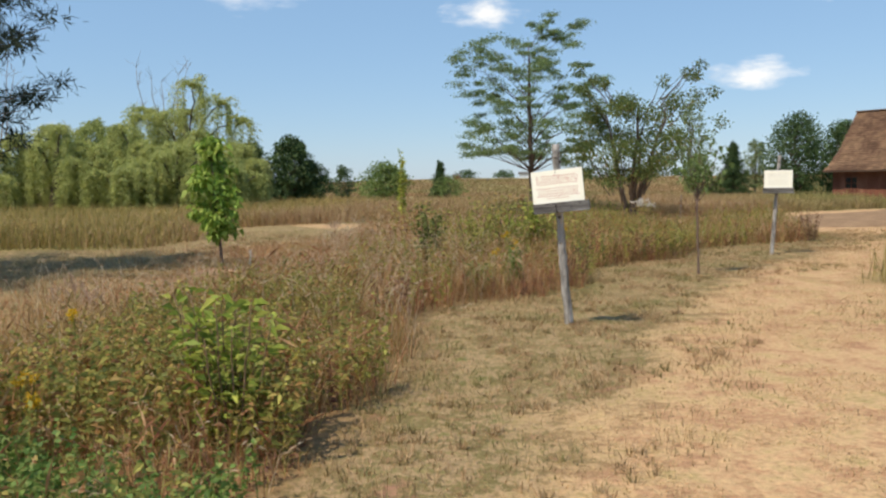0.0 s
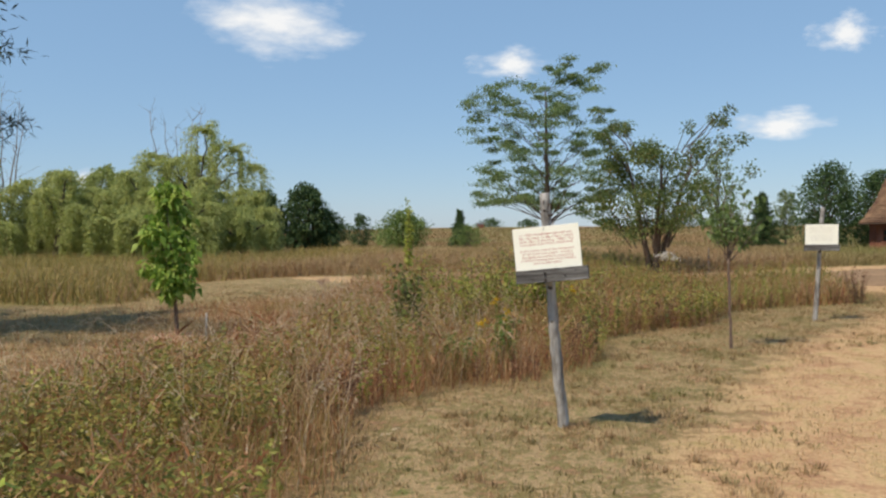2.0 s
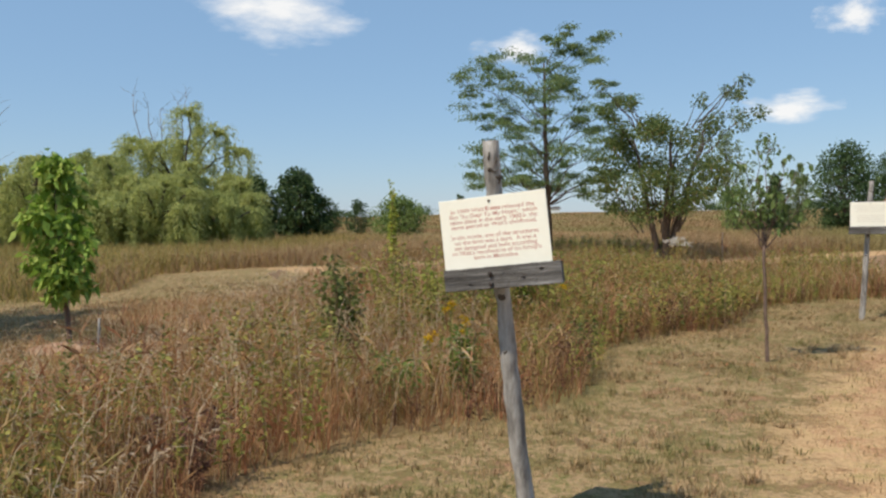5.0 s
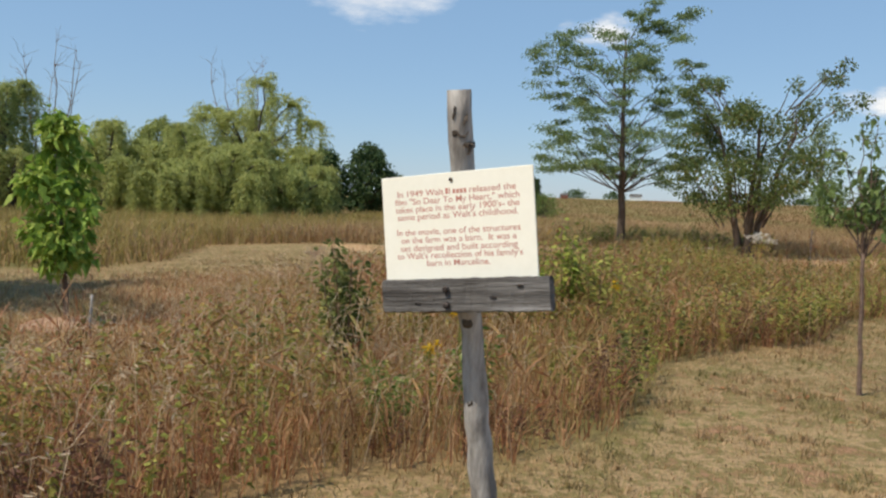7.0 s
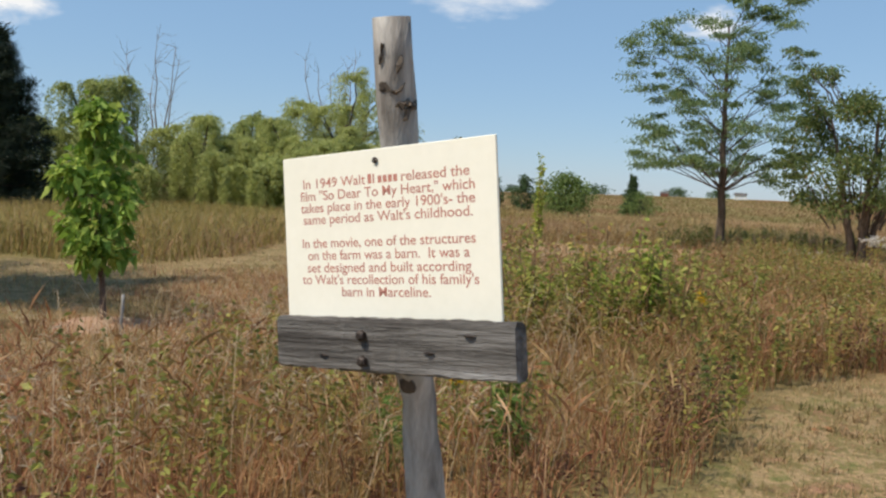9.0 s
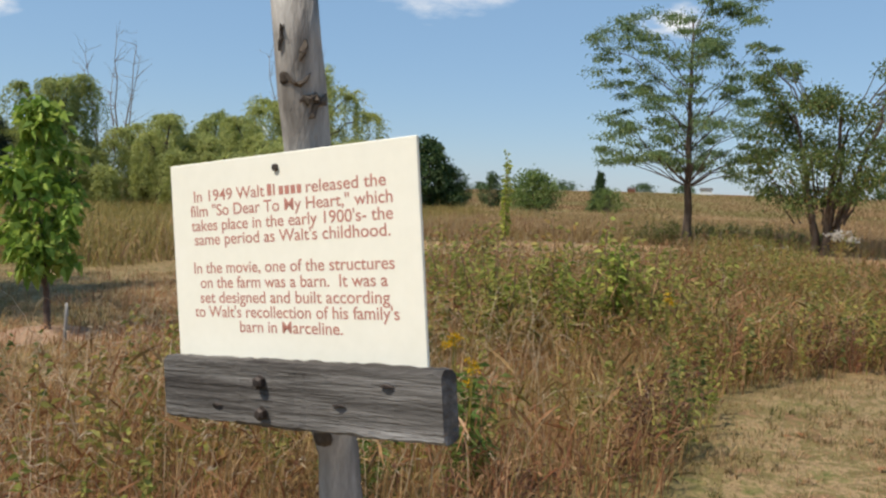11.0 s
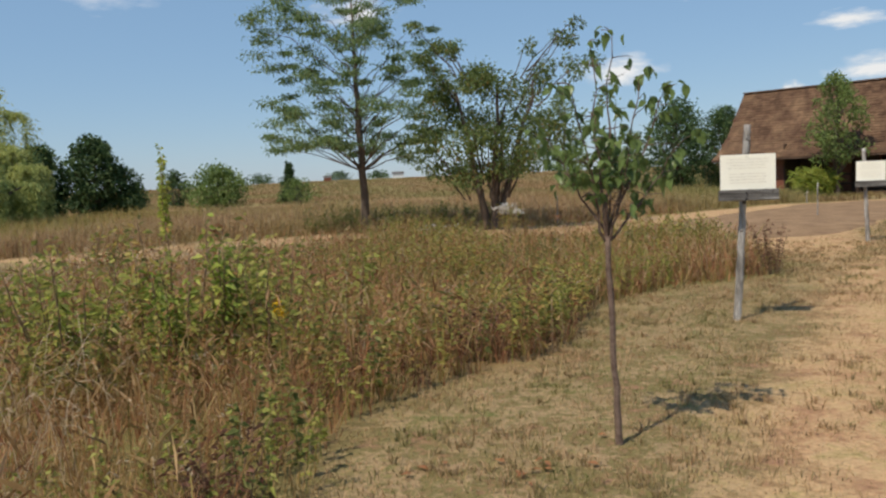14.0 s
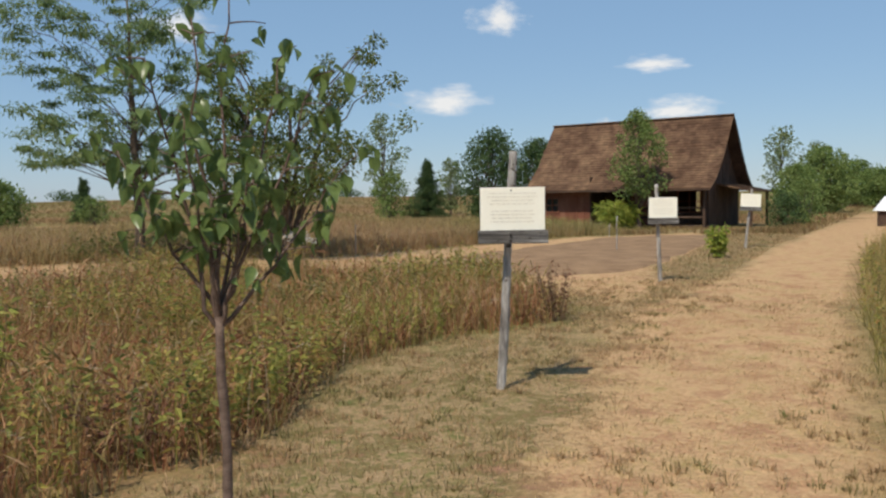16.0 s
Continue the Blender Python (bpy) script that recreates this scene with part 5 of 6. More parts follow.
far_shed(18.0, 258.0, 3.2, 1.8, M_WHITE, "tiny white farm building on the horizon")
far_shed(-2.6, 250.0, 2.1, 1.4, M_BOARD, "tiny dark red farm shed on the horizon")
for k in range(9):
    hx = -52 + 22 * k + (k * 37 % 11)
    broadleaf("hedgerow_bush", "low hazy hedgerow bush on the far horizon", hx, 285 + (k * 53 % 40), 2.0 + (k * 29 % 10) * 0.12, 11.0, 0.1, 16, 60, 0.6, M_DARKLEAF, 140 + k, 0.08, 0.5, 0.5, 0.2, stems=2, cat="bush", limbs=False)


def stake(x, y, h, r=0.018):
    s = Soup()
    tube(s, limb_line((0, 0, -0.05), (0.02, 0.01, h), 0, 5, 0.01), np.linspace(r, r * 0.8, 5), 7, 0.08)
    o = part("stake", s, M_POST, smooth=True)
    o.location = (x, y, float(gz(x, y)))
    tagged(o, "thin weathered wooden stake in the grass", "stake", "stakes")


for sx_, sy_, sh_ in ((8.6, 33.0, 0.9), (15.9, 31.4, 1.0), (20.3, 39.6, 0.5), (-3.3, 13.4, 0.42)):
    stake(sx_, sy_, sh_)


def fallen_leaf(x, y, turn):
    s = Soup()
    v = [(0, 0, 0.004), (0.03, 0.02, 0.014), (0.075, 0.0, 0.012), (0.03, -0.02, 0.016)]
    s.add(v, None, [(0, 2, 1), (0, 3, 2)])
    o = part("fallen_leaf", s, M_RUST)
    o.matrix_world = Matrix.Translation((x, y, float(gz(x, y)) + 0.012)) @ Matrix.Rotation(turn, 4, "Z")
    tagged(o, "curled rust-brown fallen leaf on short grass", "leaf", "fallen leaves")


for k in range(16):
    fallen_leaf(3.25 + rng.normal(0, 0.10 if k < 9 else 0.45), 12.55 + rng.normal(0, 0.10 if k < 9 else 0.35), rng.uniform(0, 6.28))


def flower_clump(x, y, h, w, seed):
    e = leafy_stem_plant("white_flower_clump", "pale white-flowering weed clump by the mown strip", x, y, h, w, 16, 14, 0.1, 0.03, M_WEED, seed, "plant", 0.2)
    global rng
    keep, rng = rng, np.random.default_rng(seed)
    s = Soup()
    for k in range(14):
        c = np.array([rng.normal(0, w * 0.3), rng.normal(0, w * 0.3), h * rng.uniform(0.7, 1.0)])
        clump_leaves(s, c, (0.09, 0.09, 0.05), 26, 0.05, 0.04, 0, 0.2)
    part("flowers", s, M_WHITEFLOWER, e)["kind"] = "stuff"
    rng = keep


flower_clump(6.7, 31.0, 0.8, 0.7, 111)
flower_clump(4.6, 29.2, 0.35, 0.7, 112)


# ---- clouds ----
def cloud(bearing, elev, wide, high):
    D = 1800.0
    b, el = radians(bearing), radians(elev)
    c = Vector((math.sin(b) * math.cos(el), math.cos(b) * math.cos(el), math.sin(el))) * D
    s = Soup()
    nr, na = 6, 28
    v = [(0, 0, 0.10)]
    for i in range(1, nr + 1):
        r = i / nr
        for a in range(na):
            t = a * 6.283 / na
            v.append((math.cos(t) * r, math.sin(t) * r, 0.10 * (1 - r * r)))
    q = [(1 + (i - 1) * na + a, 1 + (i - 1) * na + (a + 1) % na, 1 + i * na + (a + 1) % na, 1 + i * na + a) for i in range(1, nr) for a in range(na)]
    s.add(v, q, [(0, 1 + a, 1 + (a + 1) % na) for a in range(na)])
    o = part("backdrop_cloud", s, M_CLOUD, smooth=True)
    rot = (-c).to_track_quat("Z", "Y").to_matrix().to_4x4()
    o.matrix_world = Matrix.Translation(c) @ rot @ Matrix.Diagonal((radians(wide) * D * 0.58, radians(high) * D * 0.62, 40, 1))
    tagged(o, "small white fair-weather cloud in a blue sky", "cloud", "clouds", "structure")


for bearing, elev, wide, high in ((18.3, 7.6, 6.2, 2.2), (1.3, 12.2, 5.4, 2.2), (-14.0, 14.6, 12.0, 4.6), (22.2, 12.9, 4.0, 2.4), (-42.8, 11.4, 5.6, 3.0), (-26.3, 4.2, 2.6, 1.5), (32.4, 9.6, 4.6, 1.1), (33.9, 6.6, 5.6, 1.7), (29.2, 5.6, 2.0, 1.2)):
    cloud(bearing, elev - 0.9, wide, high)


# ---- grasses ----
def scatter(n, x0, x1, y0, y1):
    return rng.uniform(x0, x1, n), rng.uniform(y0, y1, n)


def on_ground(x, y, lift=0.0):
    return np.stack([x, y, gz(x, y) + lift], 1)


def tall_height(x, y):
    """Height of the meadow over the plan: lower in the near bed, bushy further in."""
    return (0.55 + 0.15 * ripple(x, y, 1.1, 31) + 0.11 * ripple(x, y, 3.1, 32) + 0.10 * ripple(x, y, 8.5, 36)) * (0.55 + 0.45 * smooth01(y, 3.6, 5.4))


def rim(x, y, soft=1.2):
    """How far the growth has come up from the bed's rim: steep along the trail, gradual on the clearing's side."""
    trail_side = x > np.interp(y, [1, 9, 14, 19, 28], [-2.5, -1.5, 0.2, 2.0, 2.5])
    return smooth01(edge_distance(BED, x, y), -0.05, 1.0) * ~trail_side + smooth01(edge_distance(BED, x, y) / (0.28 * soft), -0.25, 1.0) * trail_side


def in_bed(x, y):
    """Within the near bed, whose rim is ragged."""
    return inside(BED, x + 0.10 * ripple(x, y, 2.9, 33), y + 0.10 * ripple(x, y, 3.3, 34))


# near meadow bed: tussocks of bent blades, tangled stems and small dry leaves
s = Soup()
tx, ty = scatter(95000, -7.5, 9.4, 0.5, 28.3)
dist = np.hypot(tx - 1.2, ty - 6.5)
keep_ = in_bed(tx, ty) & (rng.random(len(tx)) < np.clip(1.25 - dist * 0.042, 0.30, 1.0) * np.clip(0.85 + 0.5 * ripple(tx, ty, 8.5, 36), 0.35, 1.0)) & (tx > -0.9 - 0.75 * np.maximum(ty, 2.5))
tx, ty = tx[keep_], ty[keep_]
size_ = rng.uniform(0.5, 1.15, len(tx))
x, y, k_ = np.repeat(tx, 4), np.repeat(ty, 4), np.repeat(size_, 4)
az = rng.uniform(0, 6.28, len(x))
ro = np.abs(rng.normal(0, 0.05, len(x)))
x, y = x + np.cos(az) * ro, y + np.sin(az) * ro
n = len(x)
hh = tall_height(x, y) * k_ * rng.uniform(0.5, 1.12, n) * (0.45 + 0.55 * rim(x, y))
far_w = 1 + np.clip((np.hypot(x - 1.2, y - 6.5) - 5) * 0.10, 0, 1.4)
lean_ = np.where(rng.random(n) < 0.34, rng.uniform(0.8, 1.5, n), rng.uniform(0.05, 0.7, n))
def olive_share(x, y):
    """The drive side and the near end of the bed are greener."""
    v = np.maximum(smooth01(x + 0.8 * ripple(x, y, 0.6, 53), 0.9, 3.6), smooth01(-y + 0.9 * ripple(x, y, 0.8, 54), -8.0, -5.2))
    return rng.random(len(x)) < 0.06 + 0.34 * v


s_ol = Soup()
ol = olive_share(x, y)
wd_ = rng.uniform(0.003, 0.009, n) * far_w
for so_, q_ in ((s, ~ol), (s_ol, ol)):
    blades(so_, on_ground(x[q_], y[q_], -0.01), hh[q_], wd_[q_], lean_[q_], az[q_])
tagged(part("meadow_grass", s, M_MEADOW), "dense brown and olive late-summer meadow grass", "grass", kind="stuff")

s = Soup()
for reps, l0, l1, w0, w1, tilt in ((62000, 0.08, 0.26, 0.002, 0.0045, 1.3), (70000, 0.018, 0.045, 0.006, 0.013, 0.5)):
    x, y = scatter(reps * 2, -7.5, 9.4, 0.5, 28.3)
    lump = ripple(x, y, 2.6, 37) + ripple(x, y, 6.5, 38)
    dist = np.hypot(x - 1.2, y - 6.5)
    keep_ = in_bed(x, y) & (rng.random(len(x)) < np.clip(1.15 - dist * 0.04, 0.25, 1.0) * np.clip(0.7 + 0.45 * lump, 0.15, 1)) & (x > -0.9 - 0.75 * np.maximum(y, 2.5))
    x, y, lump = x[keep_], y[keep_], lump[keep_]
    n = len(x)
    ed = rim(x, y)
    p = on_ground(x, y)
    p[:, 2] += tall_height(x, y) * (0.92 + 0.16 * lump) * rng.random(n) ** 0.55 * (0.35 + 0.65 * ed)
    big = 1 + np.clip((np.hypot(x - 1.2, y - 6.5) - 5) * 0.08, 0, 1.0)
    d = np.stack([rng.normal(0, 0.8, n), rng.normal(0, 0.8, n), rng.normal(tilt, 0.5, n)], 1)
    ol = olive_share(x, y)
    for so_, q_ in ((s, ~ol), (s_ol, ol)):
        m_ = int(q_.sum())
        leaves(so_, p[q_], d[q_], rng.uniform(l0, l1, m_), rng.uniform(w0, w1, m_) * big[q_], 0.1)
tagged(part("olive_grass", s_ol, M_OLIVEGRASS), "olive-green grass and small leaves in the meadow bed", "grass", kind="stuff")
tagged(part("meadow_tangle", s, M_MEADOW), "tangled dry stems and small brown leaves in the meadow", "grass", kind="stuff")

# arching pale stalks with seed heads
s = Soup()
x, y = scatter(16000, -7.5, 9.4, 0.5, 28.3)
keep_ = in_bed(x, y) & (rng.random(len(x)) < np.where(x < 0.6, 0.9, 0.16) * np.where(y < 7.2, 0.4, 1.0))
x, y = x[keep_], y[keep_]
n = len(x)
az = rng.uniform(0, 6.28, n)
ln, h1 = rng.uniform(0.2, 0.9, n), tall_height(x, y) * rng.uniform(0.85, 1.3, n)
blades(s, on_ground(x, y), h1, 0.0058, ln, az)
tip = on_ground(x, y) + np.stack([np.cos(az), np.sin(az), np.zeros(n)], 1) * (ln * h1 * 0.9)[:, None]
tip[:, 2] += h1 * np.clip(1 - 0.35 * ln, 0.25, 1)
for k in range(5):
    d = np.stack([np.cos(az) + rng.normal(0, 0.3, n), np.sin(az) + rng.normal(0, 0.3, n), rng.normal(-0.1, 0.5, n)], 1)
    back_ = np.stack([np.cos(az), np.sin(az), 0.6 * np.ones(n)], 1) * (-0.025 * k)
    leaves(s, tip + back_ + rng.normal(0, 0.004, (n, 3)), d, rng.uniform(0.03, 0.06, n), 0.009)
tagged(part("seed_stalks", s, M_STALK), "pale arching grass stalks with seed heads", "grass", kind="stuff")

# grey-pink hazy plumes on the clearing side
s = Soup()
x, y = scatter(60000, -4.2, 1.2, 7.5, 19.5)
keep_ = in_bed(x, y) & (ripple(x, y, 0.5, 35) + (0.2 - (x + 1.2) * 0.30) > 0.1)
x, y = x[keep_], y[keep_]
n = len(x)
hp = tall_height(x, y) * rng.uniform(0.8, 1.12, n)
p = on_ground(x, y)
p[:, 2] += hp * 0.86
leaves(s, p, np.stack([rng.normal(0, 0.6, n), rng.normal(0, 0.6, n), np.ones(n)], 1), rng.uniform(0.05, 0.15, n), rng.uniform(0.005, 0.015, n))
tagged(part("grass_plumes", s, M_PLUME), "hazy grey-pink grass plumes", "grass", kind="stuff")


def weeds(name, label, px, py, mat, h_lo, h_hi, leaf_n, length, width, seed, spread=0.05):
    """Leafy weed stems, joined."""
    global rng
    keep, rng = rng, np.random.default_rng(seed)
    s = Soup()
    n = len(px)
    h = rng.uniform(h_lo, h_hi, n) * (0.75 + 0.35 * (tall_height(px, py) / 0.6 - 0.5))
    az = rng.uniform(0, 6.28, n)
    ln = rng.uniform(0, 0.3, n)
    b = on_ground(px, py)
    blades(s, b, h, 0.007, ln, az)
    for k in range(leaf_n):
        f = 0.2 + 0.8 * (k + rng.random(n)) / leaf_n
        q = b + np.stack([np.cos(az), np.sin(az), np.zeros(n)], 1) * (ln * h * 0.9 * f ** 1.7)[:, None]
        q[:, 2] += h * f * np.clip(1 - 0.35 * ln, 0.25, 1)
        a2 = rng.uniform(0, 6.28, n)
        d = np.stack([np.cos(a2), np.sin(a2), rng.normal(0.35, 0.4, n)], 1)
        leaves(s, q, d, length * rng.uniform(0.6, 1.3, n) * (1.15 - 0.5 * f), width * rng.uniform(0.7, 1.3, n), 0.3)
    tagged(part(name, s, mat), label, "weeds", kind="stuff")
    rng = keep


x, y = scatter(11500, -7, 9.3, 1.0, 28)
k_ = in_bed(x, y) & (ripple(x, y, 0.9, 41) - 0.45 + 0.7 * smooth01(x, -0.6, 1.6) + 0.6 * (y < 6.8) + 0.5 * np.exp(-((x - 1.0) / 3.0) ** 2 - ((y - 14.5) / 2.5) ** 2) > 0.42)
weeds("green_weeds", "leafy green and yellow-green weeds among the grass", x[k_], y[k_], M_WEED, 0.5, 0.92, 24, 0.085, 0.026, 42)
x, y = scatter(5200, -7, 9.3, 1.0, 28)
k_ = in_bed(x, y) & (ripple(x, y, 0.9, 43) + 0.2 * smooth01(edge_distance(BED, x, y), 1.0, 0.2) > 0.5)
weeds("dark_weeds", "darker green leafy weeds among the grass", x[k_], y[k_], M_WEED_DARK, 0.4, 0.75, 22, 0.07, 0.03, 44)
x, y = scatter(7000, -6.0, -0.7, 0.8, 5.6)
k_ = in_bed(x, y) & (ripple(x, y, 1.6, 45) * 0.9 + 1.5 - np.hypot((x + 2.4) / 1.5, (y - 3.3) / 0.95) > 0)
weeds("clover_patch", "low bright green leafy ground weeds", x[k_], y[k_], M_CLOVER, 0.22, 0.48, 12, 0.05, 0.028, 46)

# dark weeds added in place of the shade beneath the field trees
x, y = scatter(420, 1.0, 7.8, 33.6, 37.5)
k_ = inside(FAR_BED, x, y) & (ripple(x, y, 1.6, 49) > -0.2)
weeds("weeds_as_tree_shade", "dark green weeds standing for the shade under the field trees", x[k_], y[k_], M_WEED_DARK, 0.3, 1.0, 18, 0.13, 0.05, 48)

# low dead stems whose dark colour also puts shade at the bed's foot
x, y = scatter(15000, -3.5, 9.3, 3.0, 28)
k_ = in_bed(x, y) & (edge_distance(BED, x, y) < 0.55) & (x > np.interp(y, [1, 9, 14, 19, 28], [-2.5, -1.5, 0.2, 2.0, 2.5])) & (ripple(x, y, 1.7, 56) > -0.25)
weeds("dead_stems_and_base_shade", "dark reddish-brown dead stems and leaves, with the base shade of the bed rim in their colour", x[k_], y[k_], M_DEAD, 0.16, 0.42, 12, 0.045, 0.014, 57)
x, y = scatter(2600, -0.6, 8.0, 4.5, 20)
k_ = in_bed(x, y) & (edge_distance(BED, x, y) < 1.6) & (ripple(x, y, 1.3, 58) > 0.05)
weeds("yellowish_weeds", "bushy yellow-green leafy weeds near the bed rim", x[k_], y[k_], M_WEED_LIGHT, 0.38, 0.72, 26, 0.06, 0.024, 59)

x, y = scatter(2300, -2.6, 0.2, 2.5, 9.6)
k_ = in_bed(x, y) & (edge_distance(BED, x, y) < 2.0) & (ripple(x, y, 1.5, 55) > -0.15)
weeds("bushy_weeds", "bushy olive-green and rusty weeds at the near end of the bed", x[k_], y[k_], M_WEED, 0.4, 0.78, 26, 0.06, 0.022, 60)

# thin low grass running out from the bed into the clearing
s = Soup()
x, y = scatter(70000, -8.0, -1.6, 6.5, 20.0)
k_ = ~inside(BED, x, y) & ~inside(FAR_BED, x, y) & (rng.random(len(x)) < np.exp(-edge_distance(BED, x, y) / 1.5)) & (ripple(x, y, 1.4, 50) > -0.55)
x, y = x[k_], y[k_]
n = len(x)
blades(s, on_ground(x, y, -0.01), rng.uniform(0.08, 0.30, n), rng.uniform(0.004, 0.009, n), rng.uniform(0.2, 1.5, n))
tagged(part("clearing_grass", s, M_MEADOW), "thin low brown grass at the edge of the clearing", "grass", kind="stuff")

# long pale stalks arching out of the near bed
s = Soup()
x, y = scatter(1500, -3.6, 1.2, 6.5, 14.0)
k_ = in_bed(x, y) & (rng.random(1500) < 0.5)
for px, py in zip(x[k_], y[k_]):
    a, ln, hh = rng.uniform(0, 6.28), rng.uniform(0.2, 0.6), rng.uniform(0.5, 0.85)
    f = np.linspace(0, 1, 7)
    p = np.stack([px + np.cos(a) * ln * f ** 1.8, py + np.sin(a) * ln * f ** 1.8, float(gz(px, py)) + hh * np.sin(f * rng.uniform(1.7, 2.3)) ], 1)
    tube(s, p, np.linspace(0.0019, 0.0012, 7), 3, 0.0, False)
tagged(part("arching_stalks", s, M_STALK), "long pale dry stalks arching over the meadow", "grass", kind="stuff")

# goldenrod heads
s = Soup()
stems_ = Soup()
for gx0, gy0, gh in ((0.75, 11.1, 0.78), (0.86, 11.0, 0.62), (0.62, 10.9, 0.55), (-2.3, 5.2, 0.62), (-2.1, 4.2, 0.45), (-1.9, 3.9, 0.4), (-2.5, 4.0, 0.42), (1.9, 14.2, 0.7)):
    for k in range(4):
        c = np.array([gx0 + rng.normal(0, 0.03), gy0 + rng.normal(0, 0.03), gh + rng.normal(0, 0.03)])
        clump_leaves(s, c, (0.030, 0.030, 0.022), 26, 0.018, 0.012, 0, 0.1)
        tube(stems_, limb_line((gx0, gy0, 0), c, 0, 5, 0.02), 0.003, 5)
gold = root("goldenrod", 1.0, 11.0, 0.0)
inv = Matrix.Translation((-1.0, -11.0, 0))
for nm, so, mt in (("flowers", s, M_YELLOW), ("stems", stems_, M_WEED)):
    o = part(nm, so, mt, gold)
    o.matrix_parent_inverse = inv
tagged(gold, "small yellow goldenrod flower heads in the meadow", "flowers", kind="stuff")

# far meadow behind the mown strip and clearing
s = Soup()
x, y = scatter(340000, -42, 24, 13, 62)
d_ = edge_distance(FAR_BED, x, y)
ang = np.degrees(np.arctan2(x - 1.5, y - 4))
keep_ = inside(FAR_BED, x, y) & (ang > -58) & (rng.random(len(x)) < np.where(d_ < 3.5, 1.0, np.clip(0.55 - (y - 34) * 0.012, 0.14, 0.5)))
x, y, d_ = x[keep_], y[keep_], d_[keep_]
n = len(x)
hh = (0.78 + 0.16 * ripple(x, y, 0.7, 51)) * rng.uniform(0.5, 1.15, n) * (0.6 + 0.4 * smooth01(d_, 0, 0.8))
ol = rng.random(n) < smooth01(-x + 1.6 * ripple(x, y, 0.35, 52), 4.5, 9.5) * 0.85
s3 = Soup()
for so_, q_ in ((s, ~ol), (s3, ol)):
    m_ = int(q_.sum())
    blades(so_, on_ground(x[q_], y[q_], -0.02), hh[q_], rng.uniform(0.014, 0.032, m_), rng.uniform(0.1, 1.2, m_))
tagged(part("far_meadow_grass", s, M_FARGRASS), "tall tan and olive meadow grass beyond the clearing", "grass", kind="stuff")
tagged(part("olive_meadow_grass", s3, M_OLIVEGRASS), "tall olive-green meadow grass in front of the willows", "grass", kind="stuff")

# right-hand bed along the trail, and rough grass beyond the barn
s = Soup()
x, y = scatter(60000, 5, 34, 9, 36)
keep_ = inside(RIGHT_BED, x, y) & (edge_distance(RIGHT_BED, x, y) < 2.6)
x, y = x[keep_], y[keep_]
n = len(x)
blades(s, on_ground(x, y, -0.02), rng.uniform(0.3, 0.85, n), rng.uniform(0.006, 0.014, n), rng.uniform(0.1, 1.3, n))
tagged(part("trailside_grass", s, M_OLIVEGRASS), "tall olive and tan grass along the trail", "grass", kind="stuff")
x, y = scatter(520, 6.0, 20, 12.0, 27)
k_ = inside(RIGHT_BED, x, y) & (edge_distance(RIGHT_BED, x, y) < 1.2)
weeds("trailside_weeds", "leafy green weeds along the trail edge", x[k_], y[k_], M_WEED, 0.5, 0.95, 18, 0.09, 0.025, 47)

# tufts over the far open field
s = Soup()
ang, dd = rng.uniform(-0.75, 1.05, 170000), 46 + 180 * rng.random(170000) ** 1.8
x, y = dd * np.sin(ang), dd * np.cos(ang)
keep_ = ~inside(FAR_BED, x, y) & ~inside(TRAIL, x, y) & ~inside(STRIP, x, y) & ~((np.hypot(x - 27, y - 48) < 7))
x, y, dd = x[keep_], y[keep_], dd[keep_]
n = len(x)
blades(s, on_ground(x, y, -0.02), rng.uniform(0.12, 0.42, n), 0.0007 * dd * rng.uniform(0.5, 1.2, n), rng.uniform(0.1, 0.7, n))
tagged(part("field_grass", s, M_FIELD), "tan and olive grass of the open field", "grass", kind="stuff")

# barn front planting
s = Soup()
x, y = scatter(26000, 18, 33, 37, 54)
u_, v_ = math.cos(-0.93), math.sin(-0.93)
lx, ly = (x - 27.67) * u_ + (y - 43.6) * v_, -(x - 27.67) * v_ + (y - 43.6) * u_
keep_ = (lx > -12) & (lx < 0.3) & (ly > -2.2) & (ly < 0.2) & (rng.random(len(x)) < 0.8)
x, y = x[keep_], y[keep_]
n = len(x)
blades(s, on_ground(x, y), rng.uniform(0.06, 0.30, n), rng.uniform(0.012, 0.025, n), rng.uniform(0.1, 1.2, n))
tagged(part("barn_grass", s, M_FARGRASS), "rough tan grass along the barn front", "grass", kind="stuff")

# short grass and cut straw underfoot
s, s2 = Soup(), Soup()
x, y = scatter(640000, -9, 14, 1.5, 26)
walk_d = edge_distance([(0.3, 2), (1.7, 7), (4.2, 11.5), (8, 17)], x, y, False)
keep_ = ~inside(BED, x, y) & ~inside(RIGHT_BED, x, y) & ~inside(ROAD, x, y) & (rng.random(len(x)) < np.clip(1.2 - walk_d * 0.13, 0.16, 1.0)) & (x > -0.8 * y)
x, y, walk_d = x[keep_], y[keep_], walk_d[keep_]
tr_ = np.maximum(signed(TRAIL, x, y), signed(STRIP, x, y)) + 0.9 * ripple(x, y, 1.3, 61) + 0.5 * ripple(x, y, 4.0, 62)
wd = 1 + np.clip(walk_d * 0.12, 0, 1.3)
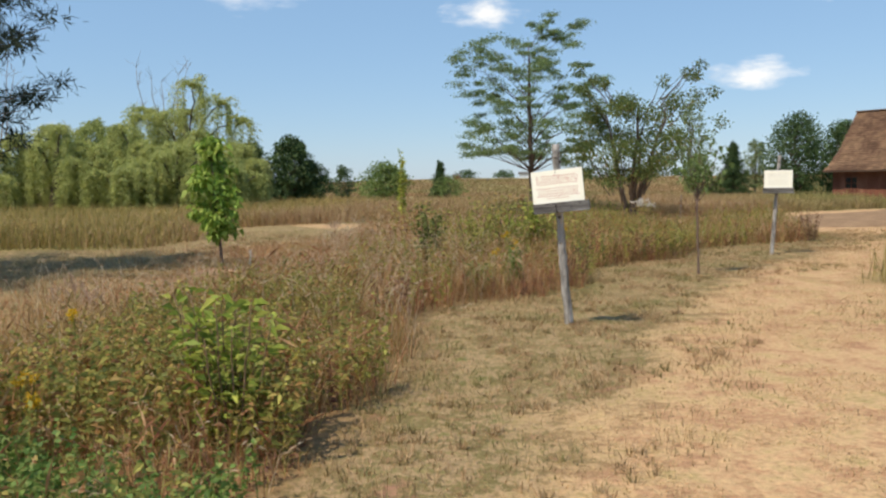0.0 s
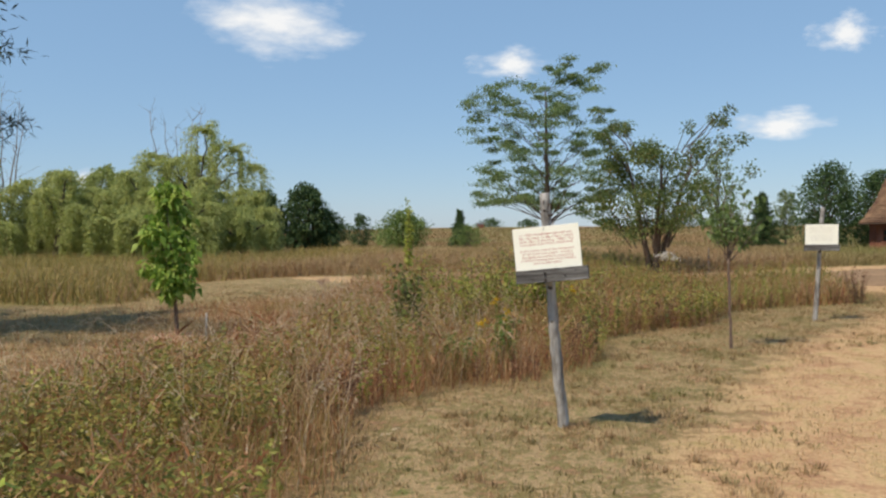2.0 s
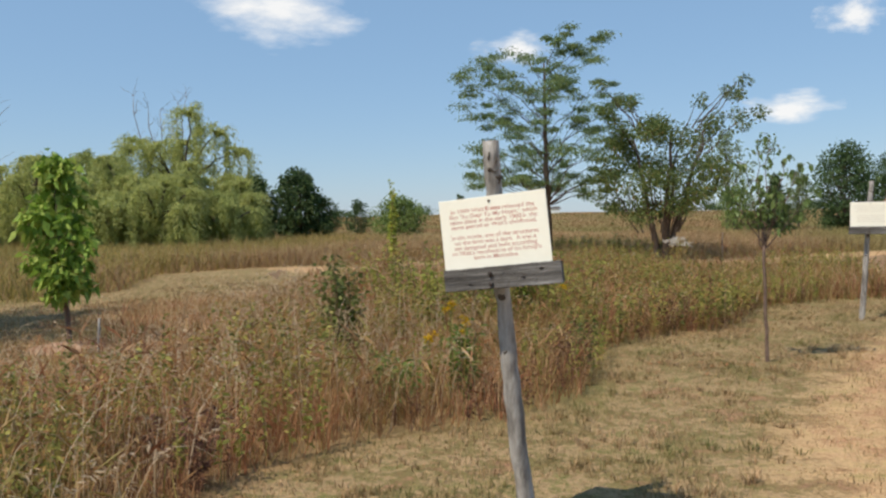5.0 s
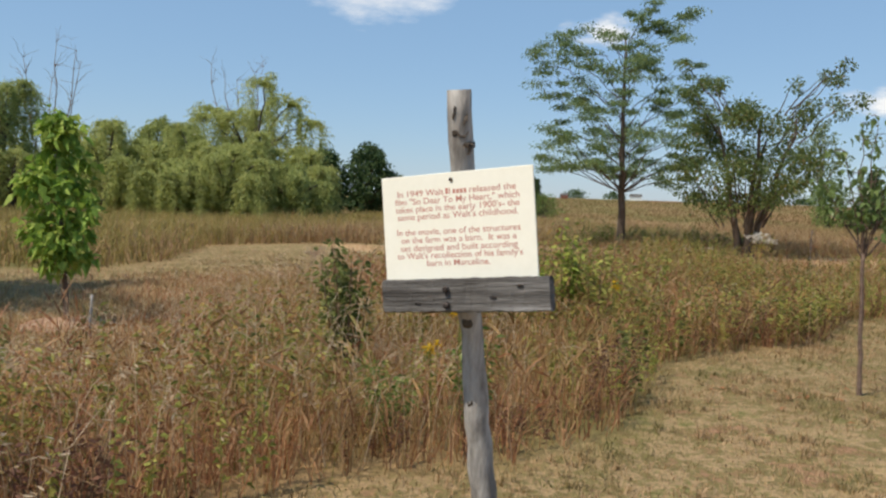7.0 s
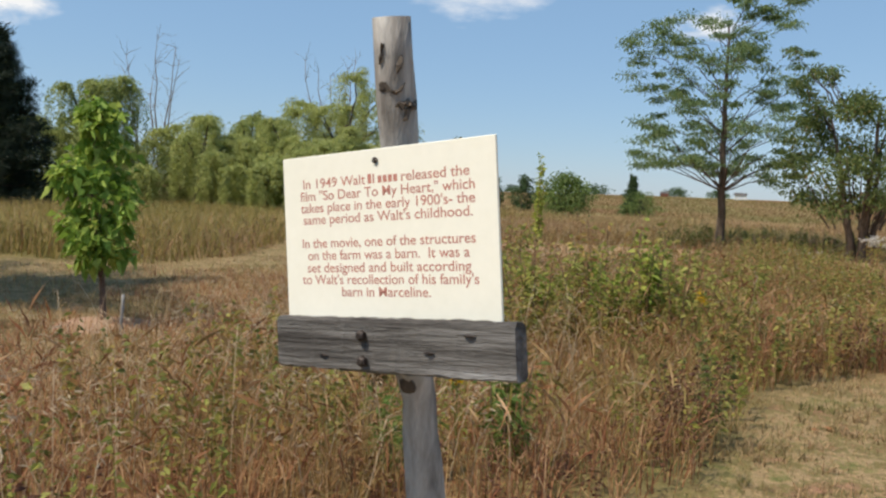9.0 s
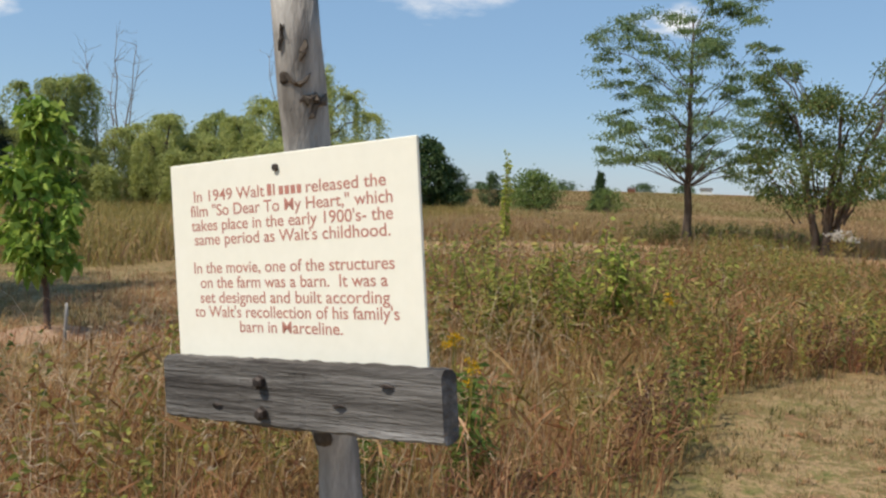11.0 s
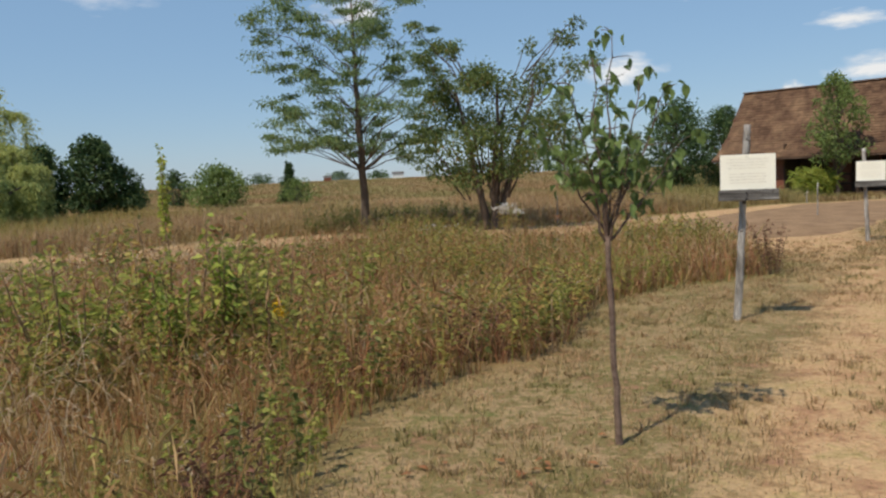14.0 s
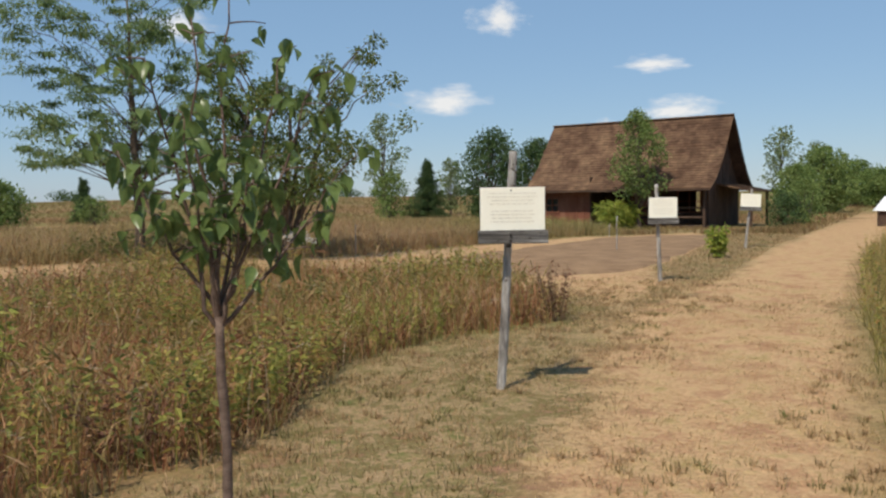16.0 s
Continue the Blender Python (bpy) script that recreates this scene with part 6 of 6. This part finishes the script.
g_ = tr_ < rng.normal(0.1, 0.5, len(x))
bare = (ripple(x, y, 2.3, 63) + ripple(x, y, 6.0, 64) < 0.35)
a_ = g_ & (rng.random(len(x)) < 0.85)
n = int(a_.sum())
tuft_ = 0.035 + 0.028 * np.clip(ripple(x[a_], y[a_], 5.0, 65), -0.7, 1.2)
blades(s, on_ground(x[a_], y[a_], -0.004), tuft_ * rng.uniform(0.6, 1.7, n), rng.uniform(0.003, 0.006, n) * wd[a_], rng.uniform(0.3, 1.3, n))
b_ = ~g_ & bare
n = int(b_.sum())
blades(s2, on_ground(x[b_], y[b_], -0.002), rng.uniform(0.012, 0.035, n), rng.uniform(0.003, 0.0055, n) * wd[b_], rng.uniform(0.9, 2.4, n))
tx, ty = scatter(15000, -6, 12, 1.5, 24)
k_ = ~inside(BED, tx, ty) & ~inside(RIGHT_BED, tx, ty) & (signed(TRAIL, tx, ty) + 0.8 * ripple(tx, ty, 1.5, 67) < 0.1) & (ripple(tx, ty, 3.5, 66) > -0.2) & (tx > -0.5 * ty)
tx, ty = np.repeat(tx[k_], 16), np.repeat(ty[k_], 16)
n = len(tx)
az = rng.uniform(0, 6.28, n)
ro = np.abs(rng.normal(0, 0.035, n))
x, y = tx + np.cos(az) * ro, ty + np.sin(az) * ro
blades(s, on_ground(x, y, -0.004), rng.uniform(0.03, 0.095, n), rng.uniform(0.004, 0.008, n), rng.uniform(0.2, 1.2, n), az)
x, y = scatter(110000, 8, 27, 19, 39)
keep_ = ~inside(TRAIL, x, y) & ~inside(ROAD, x, y) & ~inside(BED, x, y) & ~inside(STRIP, x, y) & ~inside(FAR_BED, x, y)
x, y = x[keep_], y[keep_]
n = len(x)
blades(s, on_ground(x, y, -0.004), rng.uniform(0.03, 0.10, n), rng.uniform(0.007, 0.014, n), rng.uniform(0.3, 1.3, n))
tagged(part("short_grass", s, M_LAWN), "short dry green-brown mown grass", "grass", kind="stuff")
tagged(part("cut_straw", s2, M_STRAW), "cut pale straw over the trodden trail", "straw", kind="stuff")
